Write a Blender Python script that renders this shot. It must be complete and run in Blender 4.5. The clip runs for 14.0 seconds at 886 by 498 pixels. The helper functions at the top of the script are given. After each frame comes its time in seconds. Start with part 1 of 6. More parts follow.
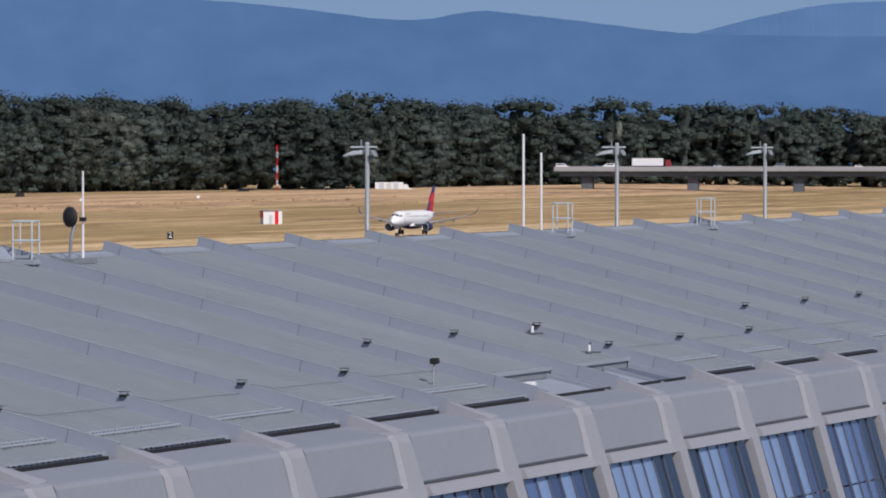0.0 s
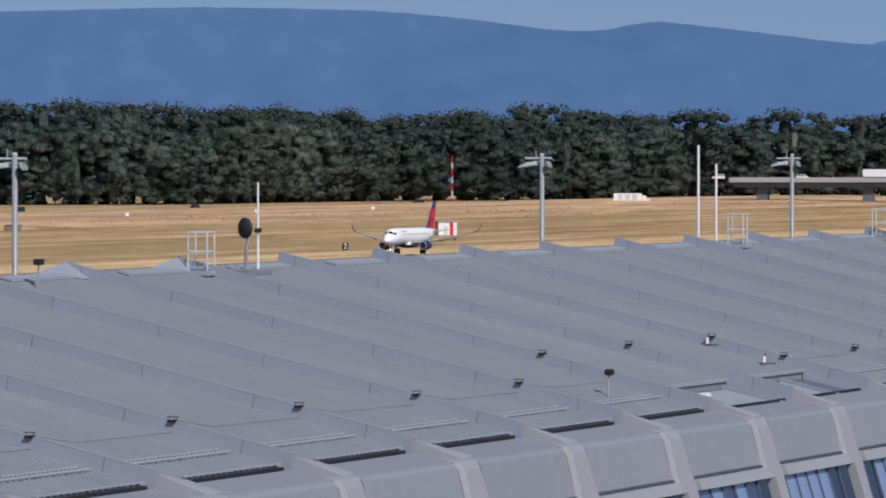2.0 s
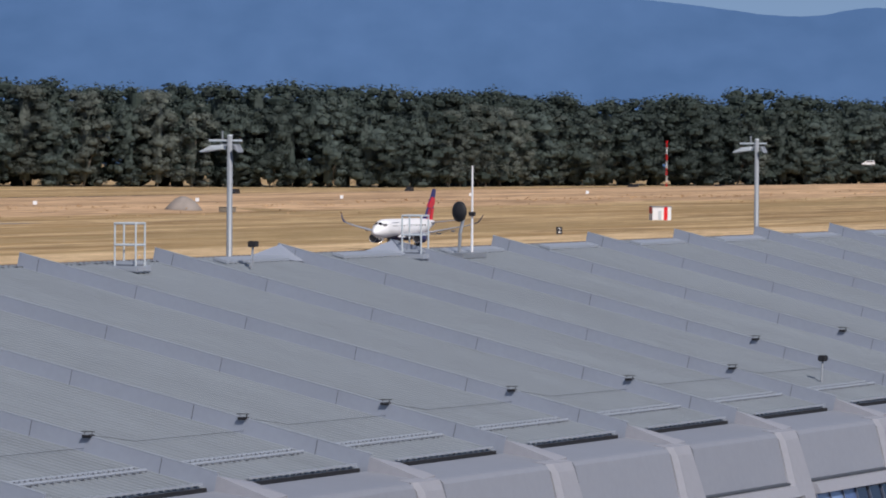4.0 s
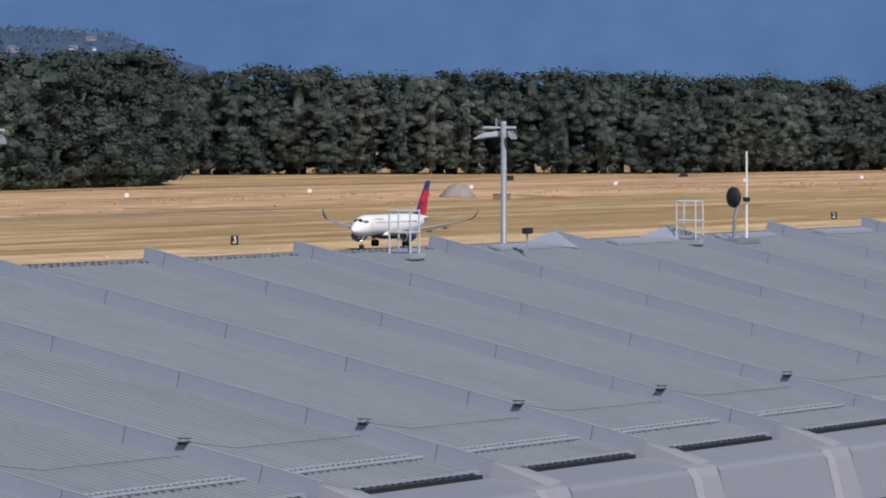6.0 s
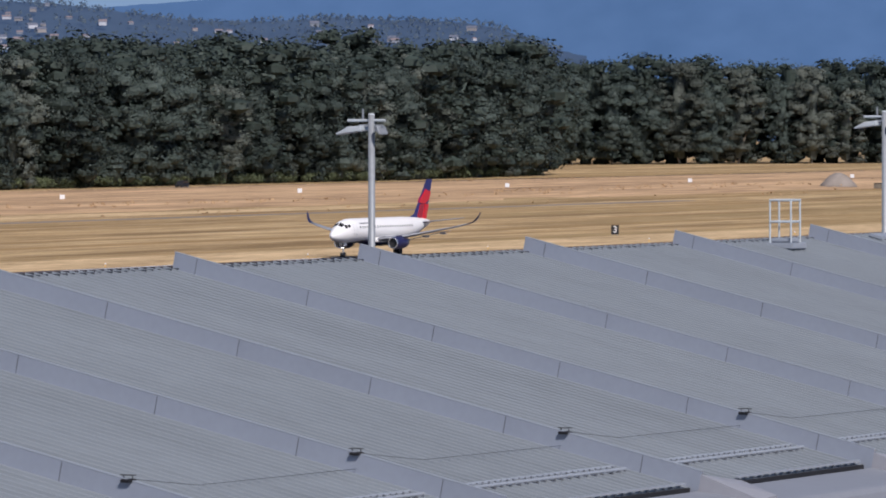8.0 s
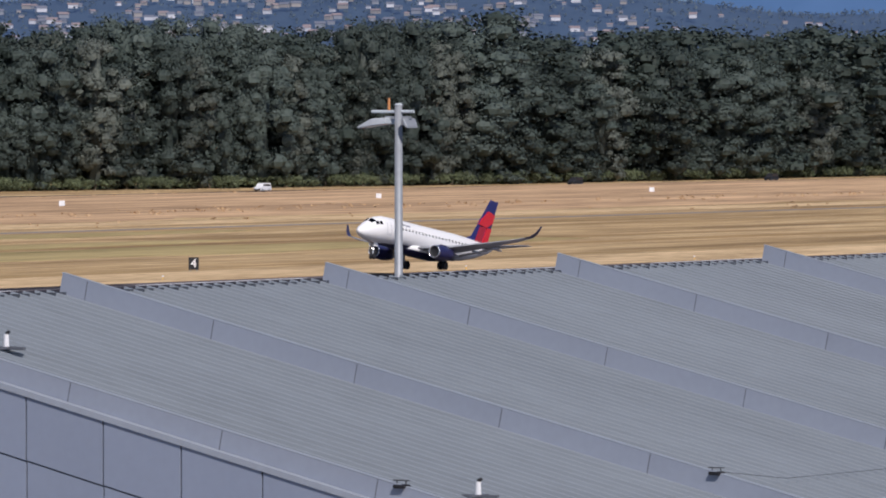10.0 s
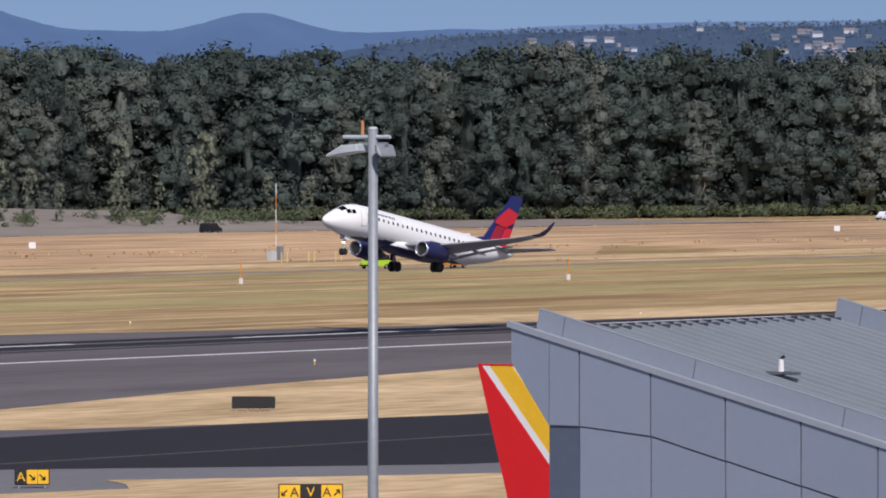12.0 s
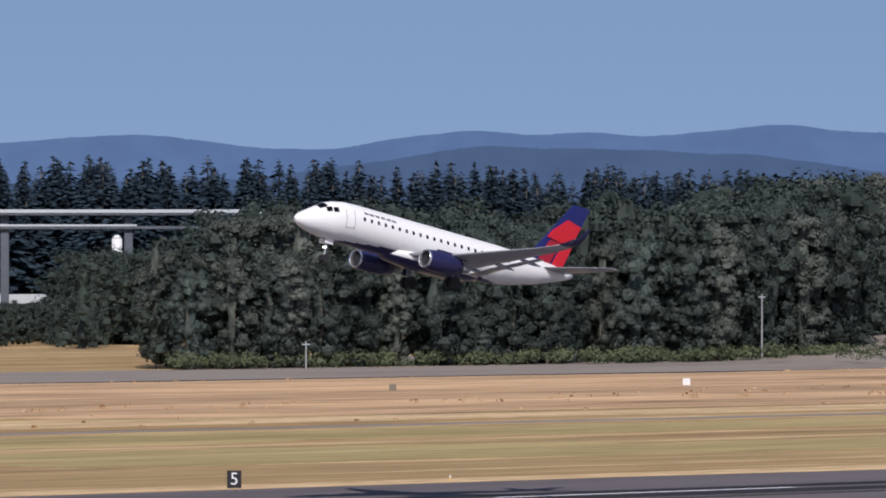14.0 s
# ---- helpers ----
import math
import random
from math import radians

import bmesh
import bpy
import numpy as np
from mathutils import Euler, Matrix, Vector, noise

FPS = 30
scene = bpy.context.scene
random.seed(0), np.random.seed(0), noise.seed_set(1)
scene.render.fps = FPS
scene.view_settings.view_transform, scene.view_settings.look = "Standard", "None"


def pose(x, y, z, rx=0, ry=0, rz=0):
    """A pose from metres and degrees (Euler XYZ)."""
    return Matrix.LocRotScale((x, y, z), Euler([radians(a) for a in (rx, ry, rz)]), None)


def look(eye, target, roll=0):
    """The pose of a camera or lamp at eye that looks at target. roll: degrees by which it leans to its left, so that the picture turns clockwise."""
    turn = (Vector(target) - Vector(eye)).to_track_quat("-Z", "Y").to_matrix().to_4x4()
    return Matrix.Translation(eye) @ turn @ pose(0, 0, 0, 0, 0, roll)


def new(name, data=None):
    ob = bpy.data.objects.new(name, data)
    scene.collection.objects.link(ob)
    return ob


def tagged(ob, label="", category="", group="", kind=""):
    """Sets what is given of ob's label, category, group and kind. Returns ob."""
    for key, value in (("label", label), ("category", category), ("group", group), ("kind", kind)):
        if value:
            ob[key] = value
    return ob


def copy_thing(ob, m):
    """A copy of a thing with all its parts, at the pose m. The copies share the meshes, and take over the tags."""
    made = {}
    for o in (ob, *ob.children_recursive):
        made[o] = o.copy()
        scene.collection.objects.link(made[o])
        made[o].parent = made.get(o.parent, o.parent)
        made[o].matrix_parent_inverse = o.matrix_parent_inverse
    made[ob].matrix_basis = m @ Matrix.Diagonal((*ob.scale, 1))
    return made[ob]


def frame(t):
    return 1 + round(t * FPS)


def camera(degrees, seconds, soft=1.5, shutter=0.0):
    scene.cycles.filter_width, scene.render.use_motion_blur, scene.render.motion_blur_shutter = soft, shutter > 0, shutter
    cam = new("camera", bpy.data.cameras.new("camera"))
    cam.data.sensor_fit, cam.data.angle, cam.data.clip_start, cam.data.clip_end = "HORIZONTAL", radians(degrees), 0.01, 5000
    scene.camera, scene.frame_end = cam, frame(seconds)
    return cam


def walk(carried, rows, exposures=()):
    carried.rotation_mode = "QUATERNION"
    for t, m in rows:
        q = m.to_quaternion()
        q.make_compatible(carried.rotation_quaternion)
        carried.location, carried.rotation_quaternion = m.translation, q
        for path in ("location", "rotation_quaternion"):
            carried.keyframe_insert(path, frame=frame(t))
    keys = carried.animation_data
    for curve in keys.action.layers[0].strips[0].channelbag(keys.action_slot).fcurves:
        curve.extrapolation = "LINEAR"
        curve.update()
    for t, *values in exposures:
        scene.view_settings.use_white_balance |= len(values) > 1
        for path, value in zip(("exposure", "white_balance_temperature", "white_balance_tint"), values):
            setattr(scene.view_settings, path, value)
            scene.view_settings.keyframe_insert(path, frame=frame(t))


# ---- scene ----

# ======== camera: it stands still at eye height 20 m and pans ========
cam = camera(7.476, 14.0, soft=1.9)
EYE = (0.0, 0.0, 20.0)
# seconds, yaw, pitch, roll
LOOK = [
    (0, -74.0000, -0.9075, 0.005),
    (0.5, -73.7647, -0.9046, 0.210),
    (1, -73.3917, -0.9010, 0.015),
    (1.5, -72.9608, -0.8437, -0.026),
    (2, -72.5230, -0.8134, -0.016),
    (2.5, -71.9968, -0.8347, -0.082),
    (2.7, -71.8201, -0.8704, 0.089),
    (4.8, -69.8750, -0.9689, -0.013),
    (5, -69.6289, -0.9735, -0.101),
    (5.5, -69.0661, -1.0267, 0.013),
    (6, -68.3970, -1.0745, -0.018),
    (6.5, -67.6615, -1.1063, -0.019),
    (7, -66.9075, -1.1443, 0.018),
    (7.2, -66.5854, -1.1529, -0.062),
    (9.3, -62.2402, -1.1771, 0.048),
    (9.5, -61.6815, -1.1889, 0.037),
    (10, -60.2056, -1.2104, -0.031),
    (10.5, -58.7917, -1.2083, -0.018),
    (11, -57.5000, -1.1760, -0.013),
    (11.3, -56.4449, -1.1455, 0.023),
    (11.5, -55.6539, -1.1065, 0.092),
    (12, -53.6610, -0.9964, 0.008),
    (12.5, -51.6589, -0.8487, 0.033),
    (13, -49.0560, -0.6317, 0.005),
    (13.2, -48.0422, -0.4560, -0.027),
    (13.5, -46.6143, -0.2474, -0.010),
    (13.6, -46.1122, -0.2194, -0.096),
    (14, -43.8030, 0.0726, -0.031),
]
JET = [
    (0, 1356.3, 0.45, 0.00),
    (1, 1295.0, 0.45, 0.00),
    (2, 1233.5, 0.45, 0.00),
    (3, 1170.9, 0.45, 0.00),
    (4, 1106.7, 0.45, 0.00),
    (5, 1040.4, 0.45, 0.00),
    (6, 972.0, 0.45, 0.00),
    (7, 901.4, 0.45, 0.00),
    (8, 828.8, 0.45, 0.00),
    (8.5, 791.8, 0.45, 0.60),
    (9, 754.5, 0.45, 2.80),
    (9.5, 716.7, 0.45, 5.67),
    (10, 678.7, 0.71, 8.00),
    (10.5, 640.3, 1.36, 9.10),
    (11, 601.8, 2.53, 9.60),
    (11.5, 563.0, 4.13, 9.80),
    (12, 524.1, 6.13, 9.85),
    (12.5, 485.0, 8.49, 10.00),
    (13, 445.8, 11.17, 10.30),
    (13.5, 406.5, 14.18, 10.80),
    (14, 367.2, 17.51, 11.50),
]

walk(cam, [(t, pose(*EYE, 90 + p, -r, y)) for t, y, p, r in LOOK], exposures=[(0, -0.06, 6400, 15), (6, -0.03, 6400, 15), (9, -0.02, 6330, 17), (14, -0.02, 6330, 17)])

# ======== daylight ========
SUN_DIR = Vector((-0.46, -0.54, 0.70)).normalized()
world = bpy.data.worlds.new("sky")
scene.world = world
world.use_nodes = True
wn = world.node_tree
sky = wn.nodes.new("ShaderNodeTexSky")
sky.sky_type = "NISHITA"
sky.sun_disc = False
sky.sun_elevation = math.asin(SUN_DIR.z)
sky.sun_rotation = math.atan2(SUN_DIR.x, SUN_DIR.y)
sky.altitude = 0
sky.air_density = 1.0
sky.dust_density = 0.6
sky.ozone_density = 1.6
# the low sky is clear and deep: look the colour up somewhat higher
wtc = wn.nodes.new("ShaderNodeTexCoord")
wlift = wn.nodes.new("ShaderNodeVectorMath")
wlift.operation = "ADD"
wlift.inputs[1].default_value = (0, 0, 0.22)
wnorm = wn.nodes.new("ShaderNodeVectorMath")
wnorm.operation = "NORMALIZE"
wn.links.new(wtc.outputs["Generated"], wlift.inputs[0])
wn.links.new(wlift.outputs[0], wnorm.inputs[0])
wn.links.new(wnorm.outputs[0], sky.inputs[0])
wn.links.new(sky.outputs[0], wn.nodes["Background"].inputs[0])
wn.nodes["Background"].inputs[1].default_value = 0.09
sun_data = bpy.data.lights.new("sun", "SUN")
sun_data.energy = 3.6
sun_data.angle = radians(0.5)
sun_data.color = (1.0, 0.95, 0.87)
sun = new("sun", sun_data)
sun.matrix_basis = look((0, 0, 60), Vector((0, 0, 60)) - SUN_DIR)


# ======== materials ========
def mat(name, base, rough=0.6, metal=0.0, vary=0.12, scale=1.5, fine=14.0, bump=0.0, island=0.0, rand=0.0, tint=None, coords="Object", emit=None, stretch=(1, 1, 1), spec=0.5):
    m = bpy.data.materials.new(name)
    m.use_nodes = True
    nt = m.node_tree
    b = nt.nodes["Principled BSDF"]
    b.inputs["Roughness"].default_value = rough
    b.inputs["Metallic"].default_value = metal
    b.inputs["Specular IOR Level"].default_value = spec
    tc = nt.nodes.new("ShaderNodeTexCoord")
    mp = nt.nodes.new("ShaderNodeMapping")
    mp.inputs["Scale"].default_value = stretch
    if coords == "World":
        geo = nt.nodes.new("ShaderNodeNewGeometry")
        nt.links.new(geo.outputs["Position"], mp.inputs[0])
    else:
        nt.links.new(tc.outputs["Object"], mp.inputs[0])
    def noise_node(s, d):
        n = nt.nodes.new("ShaderNodeTexNoise")
        n.inputs["Scale"].default_value = s
        n.inputs["Detail"].default_value = d
        nt.links.new(mp.outputs[0], n.inputs["Vector"])
        return n
    n1, n2 = noise_node(scale, 4), noise_node(fine, 3)
    add = nt.nodes.new("ShaderNodeMath")
    add.operation = "ADD"
    nt.links.new(n1.outputs["Fac"], add.inputs[0])
    nt.links.new(n2.outputs["Fac"], add.inputs[1])
    last = add
    if island or rand:
        src = nt.nodes.new("ShaderNodeNewGeometry").outputs["Random Per Island"] if island else nt.nodes.new("ShaderNodeObjectInfo").outputs["Random"]
        ma = nt.nodes.new("ShaderNodeMath")
        ma.operation = "MULTIPLY_ADD"
        nt.links.new(src, ma.inputs[0])
        ma.inputs[1].default_value = island or rand
        nt.links.new(add.outputs[0], ma.inputs[2])
        last = ma
    ramp = nt.nodes.new("ShaderNodeValToRGB")
    half = nt.nodes.new("ShaderNodeMath")
    half.operation = "MULTIPLY"
    half.inputs[1].default_value = 0.5
    nt.links.new(last.outputs[0], half.inputs[0])
    nt.links.new(half.outputs[0], ramp.inputs[0])
    dark = [c * (1 - vary) for c in base]
    lite = [min(1, c * (1 + vary)) for c in (tint or base)]
    ramp.color_ramp.elements[0].position = 0.3
    ramp.color_ramp.elements[1].position = 0.7 + 0.25 * (island or rand)
    ramp.color_ramp.elements[0].color = (*dark, 1)
    ramp.color_ramp.elements[1].color = (*lite, 1)
    nt.links.new(ramp.outputs[0], b.inputs["Base Color"])
    if bump:
        bp = nt.nodes.new("ShaderNodeBump")
        bp.inputs["Strength"].default_value = bump
        bp.inputs["Distance"].default_value = 0.05
        nt.links.new(n2.outputs["Fac"], bp.inputs["Height"])
        nt.links.new(bp.outputs[0], b.inputs["Normal"])
    if emit:
        b.inputs["Emission Color"].default_value = (*emit[:3], 1)
        b.inputs["Emission Strength"].default_value = emit[3]
    return m


M_ROOF = mat("roof_sheet", (0.232, 0.258, 0.280), 0.5, 0.0, 0.12, 0.25, 3.0, 0.05, coords="World", stretch=(1, 0.15, 1))
M_RIB = mat("rib_flashing", (0.278, 0.309, 0.368), 0.5, 0.0, 0.07, 0.4, 5.0, rand=0.3)
M_CAP = mat("cap_metal", (0.31, 0.34, 0.385), 0.45, 0.0, 0.06, 0.6, 6.0)
M_SEAMTOP = mat("seam_top", (0.270, 0.298, 0.325), 0.45, 0.0, 0.08, 0.6, 6.0)
M_PANEL = mat("wall_panel", (0.25, 0.285, 0.36), 0.45, 0.0, 0.06, 0.3, 5.0, rand=0.5)
# dark panels; also paints shade in the corner recess and well floors
M_PANEL_DARK = mat("dark_panel_and_shade", (0.10, 0.12, 0.17), 0.4, 0.0, 0.1, 0.5, 4.0)
M_FASCIA = mat("fascia_panel", (0.25, 0.265, 0.30), 0.5, 0.0, 0.06, 0.5, 4.0, rand=0.4)
M_COLUMN = mat("fascia_frame", (0.315, 0.32, 0.35), 0.5, 0.0, 0.06, 0.5, 4.0)
# dark guards and cables; also paints shade in the shadow gap and wells
M_DARK = mat("dark_metal_and_shade", (0.06, 0.07, 0.085), 0.7)
M_JOINT = mat("joint_grey", (0.12, 0.13, 0.15), 0.6)
# plain black for many parts; also paints the shade inside the eave slots
M_BLACK = mat("black_and_slot_shade", (0.015, 0.015, 0.018), 0.7)
M_STEEL = mat("galvanised_steel", (0.36, 0.38, 0.40), 0.45, 0.6, 0.15, 1.0, 12.0)
M_POLE = mat("painted_pole", (0.30, 0.32, 0.34), 0.5, 0.2, 0.15, 0.4, 5.0)
M_LAMP = mat("lamp_housing", (0.55, 0.60, 0.62), 0.35, 0.1, 0.08)
M_WHITE = mat("white_paint", (0.80, 0.80, 0.80), 0.35, 0.0, 0.04)
M_TITLE = mat("title_grey", (0.50, 0.51, 0.60), 0.4)
M_JET = mat("jet_white", (0.93, 0.92, 0.90), 0.28, 0.0, 0.03, 0.6, 6.0)
M_NAVY = mat("jet_navy", (0.022, 0.022, 0.085), 0.3, 0.0, 0.1, 0.6, 5.0)
M_FINBLUE = mat("fin_blue", (0.012, 0.018, 0.13), 0.35, 0.0, 0.08)
M_RED = mat("fin_red", (0.62, 0.016, 0.028), 0.35, 0.0, 0.06)
M_REDDARK = mat("fin_dark_red", (0.36, 0.012, 0.03), 0.35, 0.0, 0.06)
M_WINGGREY = mat("wing_grey", (0.36, 0.37, 0.40), 0.35, 0.1, 0.08)
M_CHROME = mat("polished_lip", (0.75, 0.75, 0.76), 0.22, 0.9, 0.05)
M_DARKGLASS = mat("dark_glass", (0.012, 0.014, 0.02), 0.12)
M_YELLOW = mat("yellow_paint", (0.88, 0.50, 0.02), 0.4, 0.0, 0.06)
M_POST = mat("faded_yellow_paint", (0.72, 0.55, 0.20), 0.5, 0.0, 0.15)
M_TAILRED = mat("tail_red", (0.72, 0.010, 0.014), 0.35, 0.0, 0.06)
M_ORANGE = mat("orange_paint", (0.75, 0.26, 0.02), 0.35)
M_LIME = mat("lime_paint", (0.45, 0.72, 0.03), 0.35)
M_CREAM = mat("cream_body", (0.66, 0.58, 0.48), 0.45)
M_MAROON = mat("maroon_stripe", (0.20, 0.05, 0.05), 0.5)
M_TYRE = mat("tyre", (0.02, 0.02, 0.022), 0.8)
M_CONCRETE = mat("bridge_concrete", (0.33, 0.33, 0.34), 0.8, 0.0, 0.12, 0.05, 0.6)
M_BRIDGE_DARK = mat("bridge_girder", (0.10, 0.115, 0.14), 0.7, 0.0, 0.15, 0.05, 0.6)
M_BARK = mat("bark", (0.20, 0.17, 0.13), 0.9, 0.0, 0.35, 0.5, 3.0, 0.4)
M_LEAF = mat("broad_leaves", (0.024, 0.037, 0.031), 0.65, 0.0, 0.32, 0.12, 0.5, rand=0.9, tint=(0.055, 0.073, 0.064), spec=0.25)
M_LEAF2 = mat("grey_green_leaves", (0.044, 0.056, 0.045), 0.65, 0.0, 0.32, 0.12, 0.5, rand=0.9, tint=(0.092, 0.106, 0.090), spec=0.25)
M_WOODS = mat("woodland_leaves", (0.022, 0.034, 0.029), 0.65, 0.0, 0.4, 0.05, 0.3, island=0.1, tint=(0.040, 0.055, 0.046), spec=0.25)
# fir needles are bluer than the near leaves: haze put into the colour
M_CONIFER = mat("hazed_conifer_needles", (0.018, 0.032, 0.046), 0.7, 0.0, 0.3, 0.3, 1.2, island=0.3, tint=(0.032, 0.052, 0.071), spec=0.2)
M_POPLAR = mat("poplar_leaves", (0.075, 0.092, 0.060), 0.65, 0.0, 0.4, 0.2, 1.0, island=0.4, tint=(0.19, 0.205, 0.145), spec=0.3)
M_SHRUB = mat("shrub_leaves", (0.034, 0.050, 0.026), 0.65, 0.0, 0.5, 0.05, 0.4, island=0.3, tint=(0.095, 0.115, 0.058), spec=0.3)


def ground_mat():
    """Dry mown grass: long bands along the runway, patches and fine tufts."""
    m = bpy.data.materials.new("dry_grass")
    m.use_nodes = True
    nt = m.node_tree
    b = nt.nodes["Principled BSDF"]
    b.inputs["Roughness"].default_value = 0.95
    b.inputs["Specular IOR Level"].default_value = 0.1
    geo = nt.nodes.new("ShaderNodeNewGeometry")
    def layer(stretch, scale, detail):
        mp = nt.nodes.new("ShaderNodeMapping")
        mp.inputs["Scale"].default_value = stretch
        nt.links.new(geo.outputs["Position"], mp.inputs[0])
        n = nt.nodes.new("ShaderNodeTexNoise")
        n.inputs["Scale"].default_value = scale
        n.inputs["Detail"].default_value = detail
        n.inputs["Roughness"].default_value = 0.68
        nt.links.new(mp.outputs[0], n.inputs["Vector"])
        return n.outputs["Fac"]
    def mix(fac, a, c):
        x = nt.nodes.new("ShaderNodeMix")
        x.data_type = "RGBA"
        nt.links.new(fac, x.inputs["Factor"])
        for sock, v in ((x.inputs["A"], a), (x.inputs["B"], c)):
            if isinstance(v, tuple):
                sock.default_value = (*v, 1)
            else:
                nt.links.new(v, sock)
        return x.outputs["Result"]
    def ramp(fac, lo, hi):
        r = nt.nodes.new("ShaderNodeMapRange")
        r.inputs["From Min"].default_value = lo
        r.inputs["From Max"].default_value = hi
        nt.links.new(fac, r.inputs["Value"])
        return r.outputs["Result"]
    bands = ramp(layer((0.05, 1, 1), 0.085, 9), 0.42, 0.58)
    patches = ramp(layer((0.10, 1, 1), 0.052, 10), 0.50, 0.60)
    tufts = ramp(layer((0.14, 1, 1), 0.30, 7), 0.40, 0.58)
    green = ramp(layer((0.06, 1, 1), 0.030, 7), 0.50, 0.60)
    base = mix(bands, (0.43, 0.275, 0.125), (0.72, 0.525, 0.29))
    base = mix(patches, base, (0.29, 0.19, 0.095))
    base = mix(green, base, (0.43, 0.305, 0.15))
    out = mix(tufts, (0.24, 0.16, 0.08), base)
    x = nt.nodes.new("ShaderNodeMix")
    x.data_type = "RGBA"
    x.inputs["Factor"].default_value = 0.45
    nt.links.new(out, x.inputs["A"])
    nt.links.new(base, x.inputs["B"])
    nt.links.new(x.outputs["Result"], b.inputs["Base Color"])
    bp = nt.nodes.new("ShaderNodeBump")
    bp.inputs["Strength"].default_value = 0.6
    bp.inputs["Distance"].default_value = 0.4
    nt.links.new(tufts, bp.inputs["Height"])
    nt.links.new(bp.outputs[0], b.inputs["Normal"])
    return m


M_GRASS = ground_mat()
M_TALL = mat("tall_dry_grass", (0.30, 0.185, 0.105), 0.95, 0.0, 0.34, 0.05, 0.4, 0.5, tint=(0.62, 0.415, 0.24), coords="World", stretch=(0.10, 1, 1), spec=0.1)
M_PALE = mat("pale_straw", (0.42, 0.275, 0.135), 0.95, 0.0, 0.28, 0.10, 0.7, 0.4, tint=(0.68, 0.50, 0.29), coords="World", stretch=(0.3, 1, 1), spec=0.1)
M_GREENISH = mat("greener_grass", (0.25, 0.205, 0.085), 0.95, 0.0, 0.30, 0.06, 0.5, 0.3, tint=(0.46, 0.355, 0.17), coords="World", stretch=(0.12, 1, 1), spec=0.1)
M_ASPHALT = mat("runway_asphalt", (0.140, 0.122, 0.124), 0.85, 0.0, 0.36, 0.06, 0.8, 0.1, coords="World", stretch=(0.12, 1, 1), spec=0.2)
M_TAXI = mat("taxiway_asphalt", (0.030, 0.027, 0.031), 0.9, 0.0, 0.25, 0.05, 1.2, 0.1, coords="World", stretch=(0.12, 1, 1), spec=0.2)
M_APRON = mat("apron_concrete", (0.19, 0.185, 0.19), 0.85, 0.0, 0.15, 0.05, 1.0, 0.1, coords="World", spec=0.2)
M_RUBBER = mat("tyre_marks", (0.030, 0.026, 0.029), 0.8, 0.0, 0.35, 0.04, 0.8, coords="World", stretch=(0.06, 1, 1), spec=0.2)
M_LINE = mat("runway_paint", (0.68, 0.68, 0.70), 0.8, 0.0, 0.08, 0.2, 2.0, coords="World", spec=0.2)
M_YLINE = mat("taxi_paint", (0.13, 0.115, 0.10), 0.8, 0.0, 0.15, 0.2, 2.0, coords="World", spec=0.2)
M_ROADBED = mat("gravel_bank", (0.27, 0.235, 0.205), 0.95, 0.0, 0.25, 0.06, 0.5, 0.3, coords="World", stretch=(0.3, 1, 1), spec=0.1)


# ======== builders ========
def mesh_ob(name, bm, material, parent=None, label="", smooth=False):
    me = bpy.data.meshes.new(name)
    bm.normal_update()
    bm.to_mesh(me)
    bm.free()
    for mm in (material if isinstance(material, (list, tuple)) else [material]):
        me.materials.append(mm)
    if smooth:
        for p in me.polygons:
            p.use_smooth = True
    ob = new(name, me)
    if parent is not None:
        ob.parent = parent
    if label:
        ob["label"] = label
    return ob


def part(name, bm, material, parent, label="", smooth=False):
    return mesh_ob(name, bm, material, parent, label, smooth)


def share(name, me, parent, m):
    ob = new(name, me)
    ob.parent = parent
    ob.matrix_basis = m
    return ob


def thing(name, m, label, category, group=""):
    e = new(name)
    e.empty_display_size = 0.3
    e.matrix_basis = m
    return tagged(e, label, category, group)


def box(bm, x0, x1, y0, y1, z0, z1, bevel=0.0, mi=0):
    v = [bm.verts.new(c) for c in ((x0, y0, z0), (x1, y0, z0), (x1, y1, z0), (x0, y1, z0), (x0, y0, z1), (x1, y0, z1), (x1, y1, z1), (x0, y1, z1))]
    fs = []
    for q in ((3, 2, 1, 0), (4, 5, 6, 7), (0, 1, 5, 4), (1, 2, 6, 5), (2, 3, 7, 6), (3, 0, 4, 7)):
        f = bm.faces.new([v[i] for i in q])
        f.material_index = mi
        fs.append(f)
    if bevel:
        es = list({e for f in fs for e in f.edges})
        bmesh.ops.bevel(bm, geom=es, offset=bevel, segments=2, affect="EDGES")
    return bm


def boxes(*dims, bevel=0.0):
    bm = bmesh.new()
    for d in dims:
        box(bm, *d, bevel=bevel)
    return bm


def tube(bm, p0, p1, r0, r1=None, n=12, cap=True):
    p0, p1 = Vector(p0), Vector(p1)
    r1 = r0 if r1 is None else r1
    q = (p1 - p0).to_track_quat("Z", "Y").to_matrix()
    rings = []
    for p, r in ((p0, r0), (p1, r1)):
        rings.append([bm.verts.new(p + q @ Vector((r * math.cos(a), r * math.sin(a), 0))) for a in (2 * math.pi * k / n for k in range(n))])
    for k in range(n):
        bm.faces.new((rings[0][k], rings[0][(k + 1) % n], rings[1][(k + 1) % n], rings[1][k]))
    if cap:
        bm.faces.new(rings[0][::-1])
        bm.faces.new(rings[1])
    return bm


